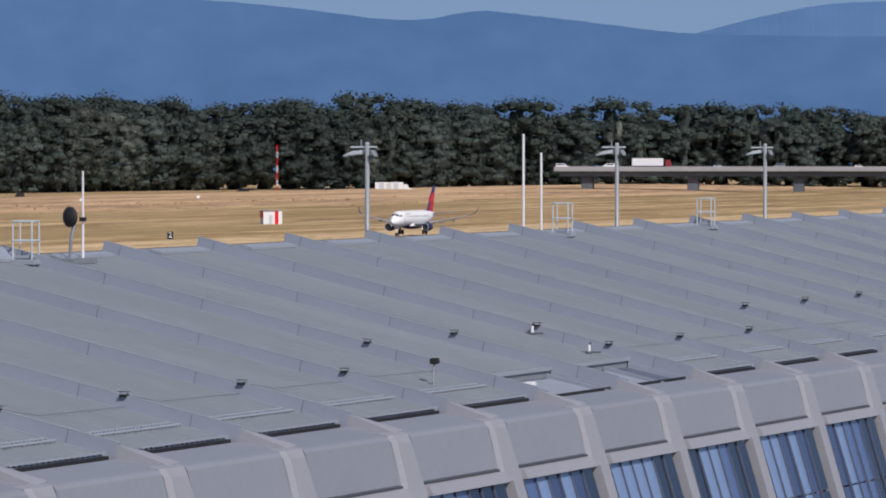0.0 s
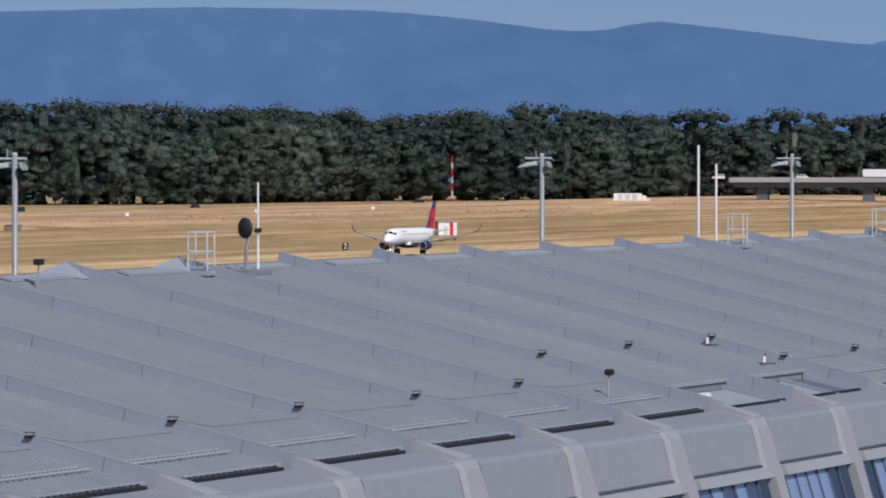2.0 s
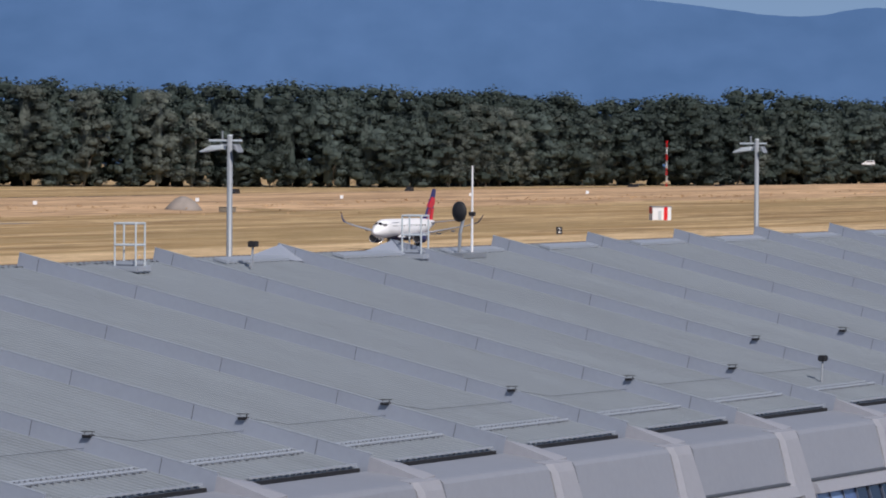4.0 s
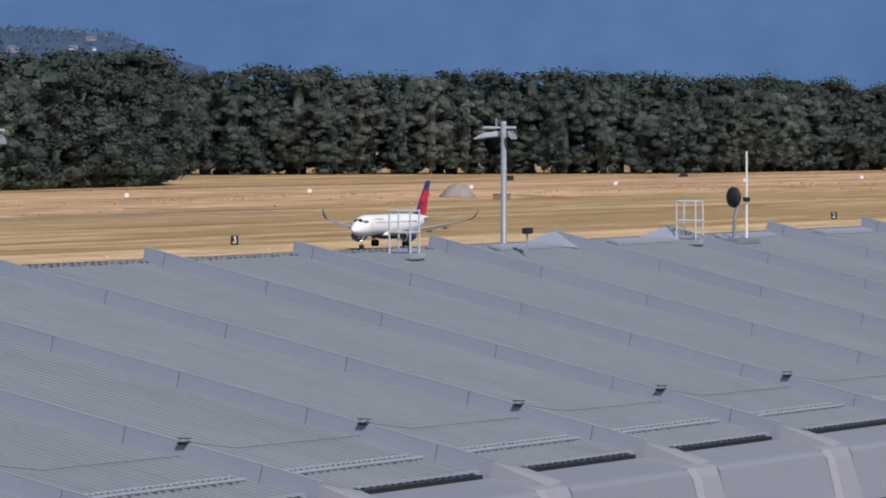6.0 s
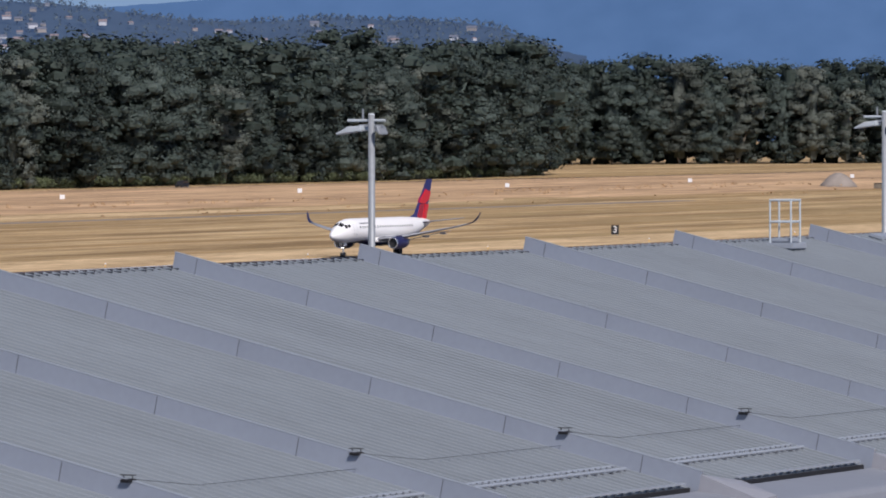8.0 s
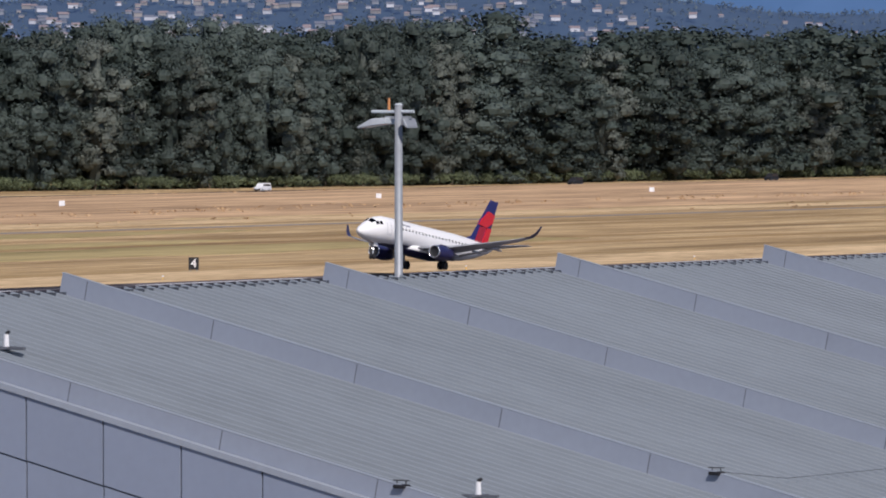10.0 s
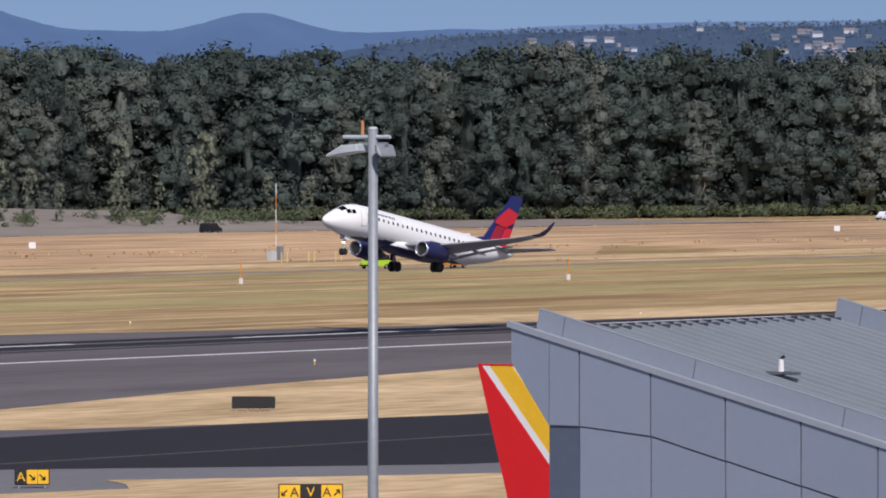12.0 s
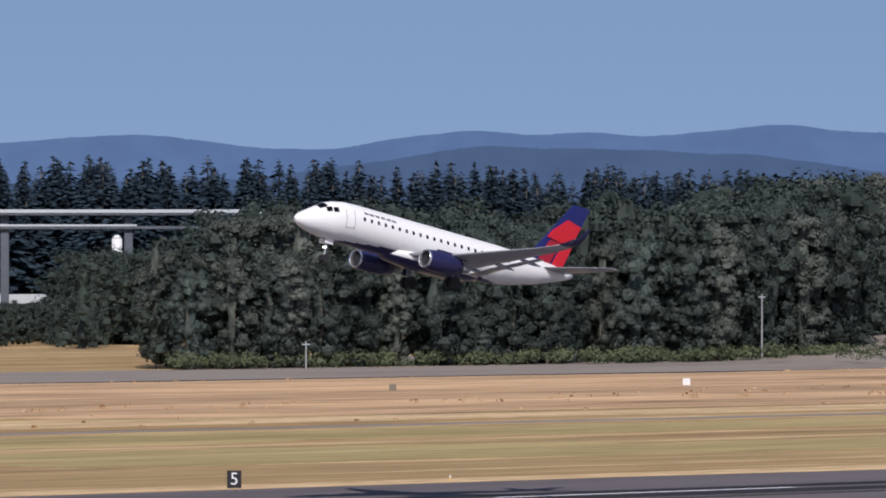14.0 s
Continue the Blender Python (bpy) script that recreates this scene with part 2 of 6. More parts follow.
def loft(bm, rings, close=True, cap=True, mi=None):
    """Skin a list of rings of equal counts."""
    vs = [[bm.verts.new(p) for p in r] for r in rings]
    n = len(vs[0])
    for i, (a, b) in enumerate(zip(vs, vs[1:])):
        for k in range(n if close else n - 1):
            f = bm.faces.new((a[k], a[(k + 1) % n], b[(k + 1) % n], b[k]))
            if mi:
                f.material_index = mi(i, k)
    if cap and close:
        bm.faces.new(vs[0][::-1])
        bm.faces.new(vs[-1])
    return bm


def sheet(name, pts, z, material, label, thick=0.3):
    """A flat slab with the outline pts."""
    bm = bmesh.new()
    top = [bm.verts.new((x, y, z)) for x, y in pts]
    low = [bm.verts.new((x, y, z - thick)) for x, y in pts]
    f = bm.faces.new(top)
    bm.normal_update()
    for k in range(len(pts)):
        j = (k + 1) % len(pts)
        bm.faces.new((top[k], low[k], low[j], top[j]))
    bmesh.ops.recalc_face_normals(bm, faces=bm.faces)
    ob = mesh_ob(name, bm, material)
    return tagged(ob, label, name.split("_")[0], kind="structure")


def rect(x0, x1, y0, y1):
    return [(x0, y0), (x1, y0), (x1, y1), (x0, y1)]


def spot(az, drop, z=0.0):
    """The place at height z that lies az degrees from the first line of sight and drop/12000 below the horizon."""
    r = (EYE[2] - z) * 12000 / drop
    a = radians(az + 74)
    return Vector((r * math.sin(a), r * math.cos(a), z))


def on_line(az, y):
    return y * math.tan(radians(az + 74))


# ======== ground ========
def build_ground():
    bm = bmesh.new()
    ys = [-600, 0, 300, 560, 600, 630, 655, 680, 720, 760, 790, 805, 830, 900, 1000, 1400, 2400, 4700]
    berm = {655: 0.5, 680: 1.0, 720: 1.3, 760: 1.2, 790: 0.7}
    xs = [-600 + 150 * k for k in range(37)]
    grid = [[bm.verts.new((x, y, berm.get(y, 0.0) * (1 + 0.35 * noise.noise((x * 0.006, y * 0.02, 0))))) for x in xs] for y in ys]
    for a, b in zip(grid, grid[1:]):
        for k in range(len(xs) - 1):
            bm.faces.new((a[k], a[k + 1], b[k + 1], b[k]))
    g = mesh_ob("ground", bm, M_GRASS, smooth=True)
    tagged(g, "dry golden airfield grass reaching to the woods", "ground", kind="structure")
    sheet("runway", [(-500, 322), (3400, 322), (3400, 404), (900, 404), (690, 407), (600, 412), (560, 415), (530, 421), (505, 430), (440, 434), (-500, 436)], 0.02, M_ASPHALT, "worn grey asphalt runway with tyre marks")
    sheet("taxiway_dark", [(-500, 262), (300, 262), (308, 257), (318, 248), (328, 240), (345, 236), (3000, 236), (3000, 285), (-500, 285)], 0.024, M_TAXI, "dark asphalt taxiway beside the runway")
    sheet("apron", rect(-500, 1500, 20, 285), 0.015, M_APRON, "grey concrete apron round the concourse")
    # the paved link between runway and taxiway, and the grass islands beside it
    sheet("taxiway_link", rect(-500, 3000, 285, 322), 0.02, M_ASPHALT, "grey asphalt shoulder joining runway and taxiway")
    def island(x_tip, x_end, y0, y1, tip_y):
        s = 1 if x_end > x_tip else -1
        pts = []
        for k in range(9):
            a = k / 8
            pts.append((x_tip + s * 60 * a * a, tip_y + (y1 - tip_y) * math.sin(a * math.pi / 2)))
        up = pts
        down = [(x_tip + s * 60 * (k / 8) ** 2, tip_y + (y0 - tip_y) * math.sin(k / 8 * math.pi / 2)) for k in range(8, 0, -1)]
        return up + [(x_end, y1), (x_end, y0)] + down
    sheet("infield_grass", [(343, 297), (347, 302), (356, 307), (372, 313), (415, 326), (464, 337), (530, 346), (640, 352), (2400, 354), (2400, 282), (420, 281.5), (386, 282), (362, 286), (350, 290), (345, 293.5)][::-1], 0.06, M_PALE, "pale dry grass island between runway and taxiway")
    sheet("infield_grass_west", island(344, -300, 336, 351, 345), 0.055, M_PALE, "pale dry grass island west of the taxiway link")
    sheet("apron_grass", [(300.5, 245), (298, 241.5), (294, 238), (286, 240), (262, 246), (-300, 247), (-300, 150), (900, 150), (900, 200), (326, 228.5), (317, 233.5), (305, 241.5)], 0.06, M_PALE, "pale dry grass strip beside the apron")
    # greener and paler mown strips beyond the runway
    sheet("verge_pale", [(565, 416.5), (605, 413), (695, 408.2), (905, 405), (3000, 405), (3000, 424), (565, 434)], 0.03, M_PALE, "pale straw verge along the runway")
    sheet("verge_pale_west", [(-400, 437), (440, 435.5), (508, 431), (508, 442), (-400, 450)], 0.03, M_PALE, "pale straw verge beside the widened pavement")
    sheet("service_road", rect(-400, 1400, 585, 590.5), 0.05, M_ROADBED, "narrow grey airfield service road")
    sheet("verge_straw", rect(-400, 1300, 606, 626), 0.03, M_PALE, "straw coloured mown strip beside the embankment")
    # greener mown patches with ragged edges
    for rank, (x0, x1, y0, y1) in enumerate(((330, 640, 545, 578), (600, 930, 560, 580), (420, 900, 480, 512), (300, 520, 505, 528), (640, 860, 520, 538))):
        n = 30
        edge = lambda k, y, sd: (x0 + (x1 - x0) * k / n, y + (y1 - y0) * (0.22 * noise.noise((k * 0.55, y, sd)) + 0.3 * (abs(2 * k / n - 1) ** 4) * (1 if y == y0 else -1)))
        sheet("mown_patch", [edge(k, y0, 1) for k in range(n + 1)] + [edge(k, y1, 7) for k in range(n, -1, -1)], 0.034 + 0.004 * rank, M_GREENISH, "olive green patch of mown grass")
    bm = bmesh.new()
    prof = [(632, 0.02), (655, 0.62), (680, 1.15), (720, 1.5), (760, 1.4), (792, 0.75), (806, 0.02)]
    xs = [-500 + 40 * k for k in range(85)]
    grid = [[bm.verts.new((x, y + 5 * noise.noise((x * 0.02, y, 0)), z * (1 + 0.35 * noise.noise((x * 0.006, y * 0.02, 0))) + 0.25 * noise.noise((x * 0.05, y * 0.1, 3)) * (z > 0.1) + 0.02)) for x in xs] for y, z in prof]
    for a, b in zip(grid, grid[1:]):
        for k in range(len(xs) - 1):
            bm.faces.new((a[k], a[k + 1], b[k + 1], b[k]))
    tagged(mesh_ob("embankment", bm, M_TALL, smooth=True), "low bank of tall brown dry grass", "embankment", kind="structure")
    sheet("road", rect(-400, 3300, 812, 826), 0.04, M_TAXI, "asphalt road along the foot of the woods")
    sheet("road_bank", rect(-400, 1250, 826.5, 905), 0.05, M_ROADBED, "grey gravel bank below the woods")
    # the gravel bank swells into a mound below the woods
    bm = bmesh.new()
    ys = [826, 845, 862, 880, 900, 925, 950, 1000]
    hs = [0.0, 0.5, 1.3, 2.3, 3.2, 3.6, 3.4, 0.0]
    xs = [900 + 12 * k for k in range(27)]
    fade = lambda x: max(0.0, min(1.0, (x - 940) / 70, (1160 - x) / 50))
    grid = [[bm.verts.new((x, y, 0.06 + h * fade(x) * (1 + 0.3 * noise.noise((x * 0.03, y * 0.03, 5))))) for x in xs] for y, h in zip(ys, hs)]
    for a, b in zip(grid, grid[1:]):
        for k in range(len(xs) - 1):
            bm.faces.new((a[k], a[k + 1], b[k + 1], b[k]))
    tagged(mesh_ob("gravel_mound", bm, M_ROADBED, smooth=True), "grey-brown gravel mound at the foot of the woods", "mound", kind="structure")
    # painted lines and rubber
    sheet("runway_edge_line", rect(-400, 2600, 375, 376.1), 0.04, M_LINE, "white painted runway edge line")
    for k in range(12):
        x = 150 + 61 * k
        sheet("runway_centre_line", rect(x, x + 36, 404, 404.9), 0.04, M_LINE, "white dashed runway centre line")
    for x0, x1, y0, y1 in ((-100, 880, 396.5, 402.6), (-100, 640, 405.3, 410), (380, 700, 392.5, 394.5), (100, 360, 392, 394)):
        n = 24
        pts = [(x0 + (x1 - x0) * k / n, y1 + 0.8 * noise.noise((k * 0.7, y1, 2))) for k in range(n + 1)]
        pts = [(x0, y0)] + pts + [(x1, y0)]
        sheet("runway_rubber", pts[::-1], 0.035, M_RUBBER, "black tyre rubber marks on the runway")
    sheet("runway_stripe", rect(366, 392, 383.2, 384.2), 0.04, M_LINE, "white painted stripe on the runway")
    sheet("taxi_line", rect(-400, 1500, 262, 262.35), 0.04, M_YLINE, "faded yellow taxiway centre line")
    def arc(cx, cy, r, a0, a1, w=0.5):
        n = 20
        out = [(cx + r * math.cos(radians(a0 + (a1 - a0) * k / n)), cy + r * math.sin(radians(a0 + (a1 - a0) * k / n))) for k in range(n + 1)]
        inn = [(cx + (r - w) * math.cos(radians(a0 + (a1 - a0) * k / n)), cy + (r - w) * math.sin(radians(a0 + (a1 - a0) * k / n))) for k in range(n, -1, -1)]
        return out + inn
    sheet("taxi_line_curve", arc(345, 333, 22, -80, 80), 0.045, M_YLINE, "yellow lead-off line curving from the runway")
    sheet("taxi_line_lead", [(260, 372), (372, 352), (372, 351.5), (260, 371.5)], 0.046, M_YLINE, "yellow lead-off line on the runway")


build_ground()


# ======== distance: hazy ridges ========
def ridge(name, r, az, rise, base_rgb, haze_glow, label, rough_px=2.0, seed=0, depth=160.0):
    """A far hillside: its crest rises so many units (of r/12000) above eye height at each azimuth."""
    bm = bmesh.new()
    n = 520
    front, crest, back = [], [], []
    lift = r / 12000
    for k in range(n + 1):
        a = az[0] + (az[-1] - az[0]) * k / n
        h = float(np.mean(np.interp([a + d * 0.06 for d in (-3, -2, -1, 0, 1, 2, 3)], az, rise)))
        h += rough_px * (noise.noise((a * 2.2, seed, 0)) * 1.2 + noise.noise((a * 7, seed, 4)) + 0.9 * noise.noise((a * 26, seed, 7)))
        th = radians(a + 74)
        c, s = math.sin(th), math.cos(th)
        rows = []
        for j in range(9):
            u = j / 8
            rr = r - depth * (1 - u) + 30 * noise.noise((a * 1.7, u * 3, seed + 2.5)) * (1 - u)
            rows.append(bm.verts.new((rr * c, rr * s, -2 + (EYE[2] + h * lift + 2) * (u ** 0.8))))
        front.append(rows)
    for a, b in zip(front, front[1:]):
        for j in range(8):
            bm.faces.new((a[j], b[j], b[j + 1], a[j + 1]))
    # air haze is painted on: bluish base colour plus a faint blue emission
    m = mat(name + "_haze", base_rgb, 1.0, 0.0, 0.22, 0.004, 0.03, 0.0, emit=haze_glow, spec=0.0)
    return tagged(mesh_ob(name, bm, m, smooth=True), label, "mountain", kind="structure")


HAZE_BLUE = (0.045, 0.070, 0.12)
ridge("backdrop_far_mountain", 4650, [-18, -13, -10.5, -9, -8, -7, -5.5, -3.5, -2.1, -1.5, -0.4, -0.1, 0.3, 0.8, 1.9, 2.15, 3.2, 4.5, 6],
      [120, 165, 205, 222, 228, 238, 248, 258, 252, 242, 214, 216, 234, 222, 194, 190, 186, 186, 182], HAZE_BLUE, (0.058, 0.150, 0.325, 0.62), "long hazy blue mountain range", 1.0, 1)
ridge("backdrop_second_mountain", 4720, [1.2, 2.1, 2.5, 3.2, 3.8, 6], [150, 188, 213, 243, 249, 260], HAZE_BLUE, (0.080, 0.180, 0.36, 0.70), "mountain behind the range in paler blue haze", 1.0, 2)
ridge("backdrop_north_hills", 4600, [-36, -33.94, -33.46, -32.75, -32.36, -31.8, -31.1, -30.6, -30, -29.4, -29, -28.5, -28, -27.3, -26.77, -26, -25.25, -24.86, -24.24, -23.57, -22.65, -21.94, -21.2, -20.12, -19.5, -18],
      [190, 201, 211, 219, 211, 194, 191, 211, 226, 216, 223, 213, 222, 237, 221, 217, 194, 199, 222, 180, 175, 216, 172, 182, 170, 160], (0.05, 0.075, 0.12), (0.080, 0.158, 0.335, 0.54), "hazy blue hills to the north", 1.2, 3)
ridge("backdrop_north_foothills", 4450, [-36, -31.8, -30.9, -30.26, -30, -29, -28, -27.6, -26.8, -26.5, -25.6, -24.5], [120, 140, 166, 186, 197, 193, 185, 183, 160, 150, 135, 100], (0.04, 0.06, 0.09), (0.055, 0.105, 0.235, 0.50), "foothills in darker blue haze", 1.6, 4)
ridge("backdrop_pale_ridge", 4680, [-22, -20.5, -19.3, -17.9, -16, -14], [150, 172, 187, 194, 196, 150], (0.06, 0.085, 0.13), (0.12, 0.195, 0.37, 0.68), "distant ridge paled by haze", 0.8, 8)
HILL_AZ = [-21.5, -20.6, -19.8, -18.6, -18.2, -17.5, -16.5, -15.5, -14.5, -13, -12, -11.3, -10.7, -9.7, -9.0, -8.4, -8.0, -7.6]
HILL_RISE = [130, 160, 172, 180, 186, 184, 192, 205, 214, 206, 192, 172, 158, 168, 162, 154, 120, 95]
# the town hill gets its haze from the same blue emission
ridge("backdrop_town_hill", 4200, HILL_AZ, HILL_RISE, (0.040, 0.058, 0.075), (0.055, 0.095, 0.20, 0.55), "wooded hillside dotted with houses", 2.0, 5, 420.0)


def town():
    """Houses on the wooded hill, each a body and a pitched roof."""
    rng = random.Random(11)
    # faint blue emission on walls and roofs stands in for haze
    walls = [mat("hazed_house_wall_" + c, rgb, 0.8, 0, 0.05, emit=(0.10, 0.14, 0.22, 0.3)) for c, rgb in (("white", (0.52, 0.52, 0.54)), ("tan", (0.27, 0.24, 0.21)), ("grey", (0.19, 0.20, 0.22)))]
    roofs = [mat("hazed_house_roof_" + c, rgb, 0.9, 0, 0.05, emit=(0.10, 0.15, 0.25, 0.35)) for c, rgb in (("dark", (0.12, 0.12, 0.14)), ("brown", (0.22, 0.16, 0.14)))]
    me_body, me_roof = [], []
    for w in walls:
        me_body.append(box(bmesh.new(), -1, 1, -0.7, 0.7, 0, 1))
    bodies, tops = [], []
    for bm, w in zip(me_body, walls):
        me = bpy.data.meshes.new("house_wall")
        bm.to_mesh(me)
        bm.free()
        me.materials.append(w)
        bodies.append(me)
    for rmat in roofs:
        bm = bmesh.new()
        v = [bm.verts.new(c) for c in ((-1.12, -0.85, 1), (1.12, -0.85, 1), (1.12, 0.85, 1), (-1.12, 0.85, 1), (-1.12, 0, 1.55), (1.12, 0, 1.55))]
        for q in ((0, 1, 5, 4), (2, 3, 4, 5), (3, 0, 4), (1, 2, 5), (3, 2, 1, 0)):
            bm.faces.new([v[i] for i in q])
        me = bpy.data.meshes.new("house_roof")
        bm.to_mesh(me)
        bm.free()
        me.materials.append(rmat)
        tops.append(me)
    count = 0
    while count < 300:
        a = rng.uniform(-19.6, -8.5)
        dens = 1.0 if -17.6 < a < -12.2 else 0.30
        if rng.random() > dens:
            continue
        crest = float(np.interp(a, HILL_AZ, HILL_RISE))
        u = rng.uniform(0.55, 0.97)
        r = 4200 - 420 * (1 - u) - 14
        h = -2 + (EYE[2] + crest * 0.35 + 2) * u ** 0.8
        if (h - 20) * 12000 / r < 100:
            continue
        th = radians(a + 74)
        s = rng.uniform(1.2, 2.8)
        e = thing("house", Matrix.LocRotScale((r * math.sin(th), r * math.cos(th), h), Euler((0, 0, rng.uniform(-0.6, 0.6) - th)), (s * rng.uniform(0.8, 1.3), s, s * 0.9)),
                  "pale suburban house with a pitched roof on the hillside", "house", "houses on the hill")
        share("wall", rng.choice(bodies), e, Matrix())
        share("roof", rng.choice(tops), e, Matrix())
        count += 1
    th = radians(-15.45 + 74)
    e = thing("long_white_building", Matrix.LocRotScale((3960 * math.sin(th), 3960 * math.cos(th), 20 + 136 * 0.33), Euler((0, 0, -th)), (1, 1, 1)), "long low white flat-roofed building on the hillside", "building")
    part("wall", boxes((-15, 15, -4, 4, -2, 1.7)), walls[0], e)
    part("roof", boxes((-15.4, 15.4, -4.4, 4.4, 1.7, 2.3)), walls[2], e)


# ======== trees ========
def pydata(name, verts, faces, material):
    me = bpy.data.meshes.new(name)
    me.from_pydata([tuple(v) for v in verts], [], [tuple(f) for f in faces])
    me.materials.append(material)
    return me


def leaf_quads(rng, centres, radii, per, size, squash=0.85):
    """Leaf sprays on the outside of many clumps: verts and quads."""
    n = len(centres) * per
    c = np.repeat(centres, per, 0)
    rad = np.repeat(radii, per)
    d = rng.normal(size=(n, 3))
    d /= np.linalg.norm(d, axis=1)[:, None]
    d[:, 2] = np.where(d[:, 2] < -0.35, -d[:, 2], d[:, 2])
    p = c + d * (rad * rng.uniform(0.7, 1.08, n))[:, None] * np.array([1, 1, squash])
    nor = d + rng.normal(size=(n, 3)) * 0.34
    nor /= np.linalg.norm(nor, axis=1)[:, None]
    t = np.cross(nor, rng.normal(size=(n, 3)))
    t /= np.linalg.norm(t, axis=1)[:, None]
    b = np.cross(nor, t)
    s = (size * rng.uniform(0.6, 1.3, n))[:, None]
    v = np.stack([p - t * s, p - b * s * 0.65, p + t * s, p + b * s * 0.65], 1).reshape(-1, 3)
    f = np.arange(n * 4).reshape(-1, 4)
    return v, f


def crown_core(rng, h, w, low=0.05):
    """A ragged inner body of the crown, so that no daylight shows through its middle."""
    n, m = 11, 9
    grid = []
    for j in range(m + 1):
        u = low + (0.9 - low) * j / m
        p = 0.72 + 0.5 * u if u < 0.55 else math.sqrt(max(0.02, 1 - ((u - 0.55) / 0.47) ** 2))
        grid.append([(0.27 * w * p * rng.uniform(0.5, 1.3) * math.cos(a), 0.27 * w * p * rng.uniform(0.5, 1.3) * math.sin(a), u * h + rng.uniform(-0.6, 0.6)) for a in (2 * math.pi * k / n for k in range(n))])
    v = []
    for a, b in zip(grid, grid[1:]):
        for k in range(n):
            q = (k + 1) % n
            v += [a[k], a[q], b[q], b[k]]
    return np.array(v), np.arange(len(v)).reshape(-1, 4)


def clump_bodies(rng, centres, radii, n=8, m=5, squash=0.85):
    """Lumpy bodies inside the leaf clumps, as loose quads."""
    v = []
    for c, r in zip(centres, radii):
        grid = []
        for j in range(m + 1):
            th = math.pi * (0.03 + 0.94 * j / m)
            grid.append([np.array([math.sin(th) * math.cos(a), math.sin(th) * math.sin(a), math.cos(th) * squash]) * r * rng.uniform(0.38, 0.60) + c for a in (2 * math.pi * k / n for k in range(n))])
        for a, b in zip(grid, grid[1:]):
            for k in range(n):
                q = (k + 1) % n
                v += [b[k], b[q], a[q], a[k]]
    return np.array(v), np.arange(len(v)).reshape(-1, 4)


def with_core(leaves, core):
    """Join leaf sprays and the core into one set of quads."""
    return np.concatenate([leaves[0], core[0]]), np.concatenate([leaves[1], core[1] + len(leaves[0])])


def soft_normals(me, centre_z, share_out=0.25):
    """Shade the leaf sprays as the rounded clumps that they make up."""
    n = len(me.vertices)
    co = np.empty(n * 3, np.float32)
    me.vertices.foreach_get("co", co)
    fn = np.empty(len(me.polygons) * 3, np.float32)
    me.polygons.foreach_get("normal", fn)
    fn = np.repeat(fn.reshape(-1, 3), 4, 0)
    co = co.reshape(-1, 3)
    out = co - np.array([0, 0, centre_z], np.float32)
    out[:, 2] *= 0.6
    out /= np.linalg.norm(out, axis=1)[:, None] + 1e-6
    sign = np.where((fn * out).sum(1) < -0.35, -1.0, 1.0)[:, None]
    nor = fn * sign * (1 - share_out) + out * share_out
    nor /= np.linalg.norm(nor, axis=1)[:, None] + 1e-6
    me.normals_split_custom_set_from_vertices([tuple(q) for q in nor.tolist()])


def crown_clumps(rng, h, w, n, low=0.03, lean=0.0):
    """Clump centres over an uneven, broad crown that reaches almost to the ground."""
    u = rng.uniform(low, 0.97, n)
    prof = np.where(u < 0.55, 0.72 + 0.5 * u, np.sqrt(np.clip(1 - ((u - 0.55) / 0.47) ** 2, 0.02, 1)))
    ang = rng.uniform(0, 2 * math.pi, n)
    lob = 1 + 0.25 * np.sin(ang * 3 + u * 6 + lean * 40)
    rad = w * prof * rng.uniform(0.55, 1.0, n) * lob
    c = np.stack([rad * np.cos(ang) + lean * u * h, rad * np.sin(ang), u * h], 1)
    return c, (0.9 + 2.3 * rng.uniform(0.0, 1.0, n) ** 1.5) * (w / 6.0)


def trunk_mesh(rng, h, name):
    bm = bmesh.new()
    p, d = Vector((0, 0, -0.3)), Vector((0, 0, 1))
    r = 0.26
    for k in range(5):
        q = p + Vector((rng.normal() * 0.6, rng.normal() * 0.6, h / 7.5))
        tube(bm, p, q, r, r * 0.8, 7, False)
        if k > 0:
            for _ in range(2):
                a = rng.uniform(0, 6.28)
                L = rng.uniform(2, 4.2) * (1 - k / 9)
                tube(bm, q, q + Vector((math.cos(a) * L, math.sin(a) * L, L * 0.8)), r * 0.42, 0.04, 5, False)
        p, r = q, r * 0.8
    me = bpy.data.meshes.new(name)
    bm.to_mesh(me)
    bm.free()
    me.materials.append(M_BARK)
    return me


def tree_protos():
    rng = np.random.default_rng(5)
    out = []
    for k in range(9):
        h = 30.0
        w = (6.0, 7.2, 5.2, 6.6, 5.6, 7.6, 5.6, 4.6, 6.8)[k]
        c, r = crown_clumps(rng, h, w, 96 if k != 7 else 60, 0.03 if k % 3 else 0.10, rng.normal() * 0.03)
        v, f = with_core(with_core(leaf_quads(rng, c, r, 190, 0.225), clump_bodies(rng, c, r, 6, 4)), crown_core(rng, h, w))
        crown = pydata("crown", v, f, M_LEAF2 if k in (2, 6, 7) else M_LEAF)
        soft_normals(crown, 12.0)
        out.append((trunk_mesh(rng, h, "trunk"), crown))
    return out


PROTOS = tree_protos()
town()


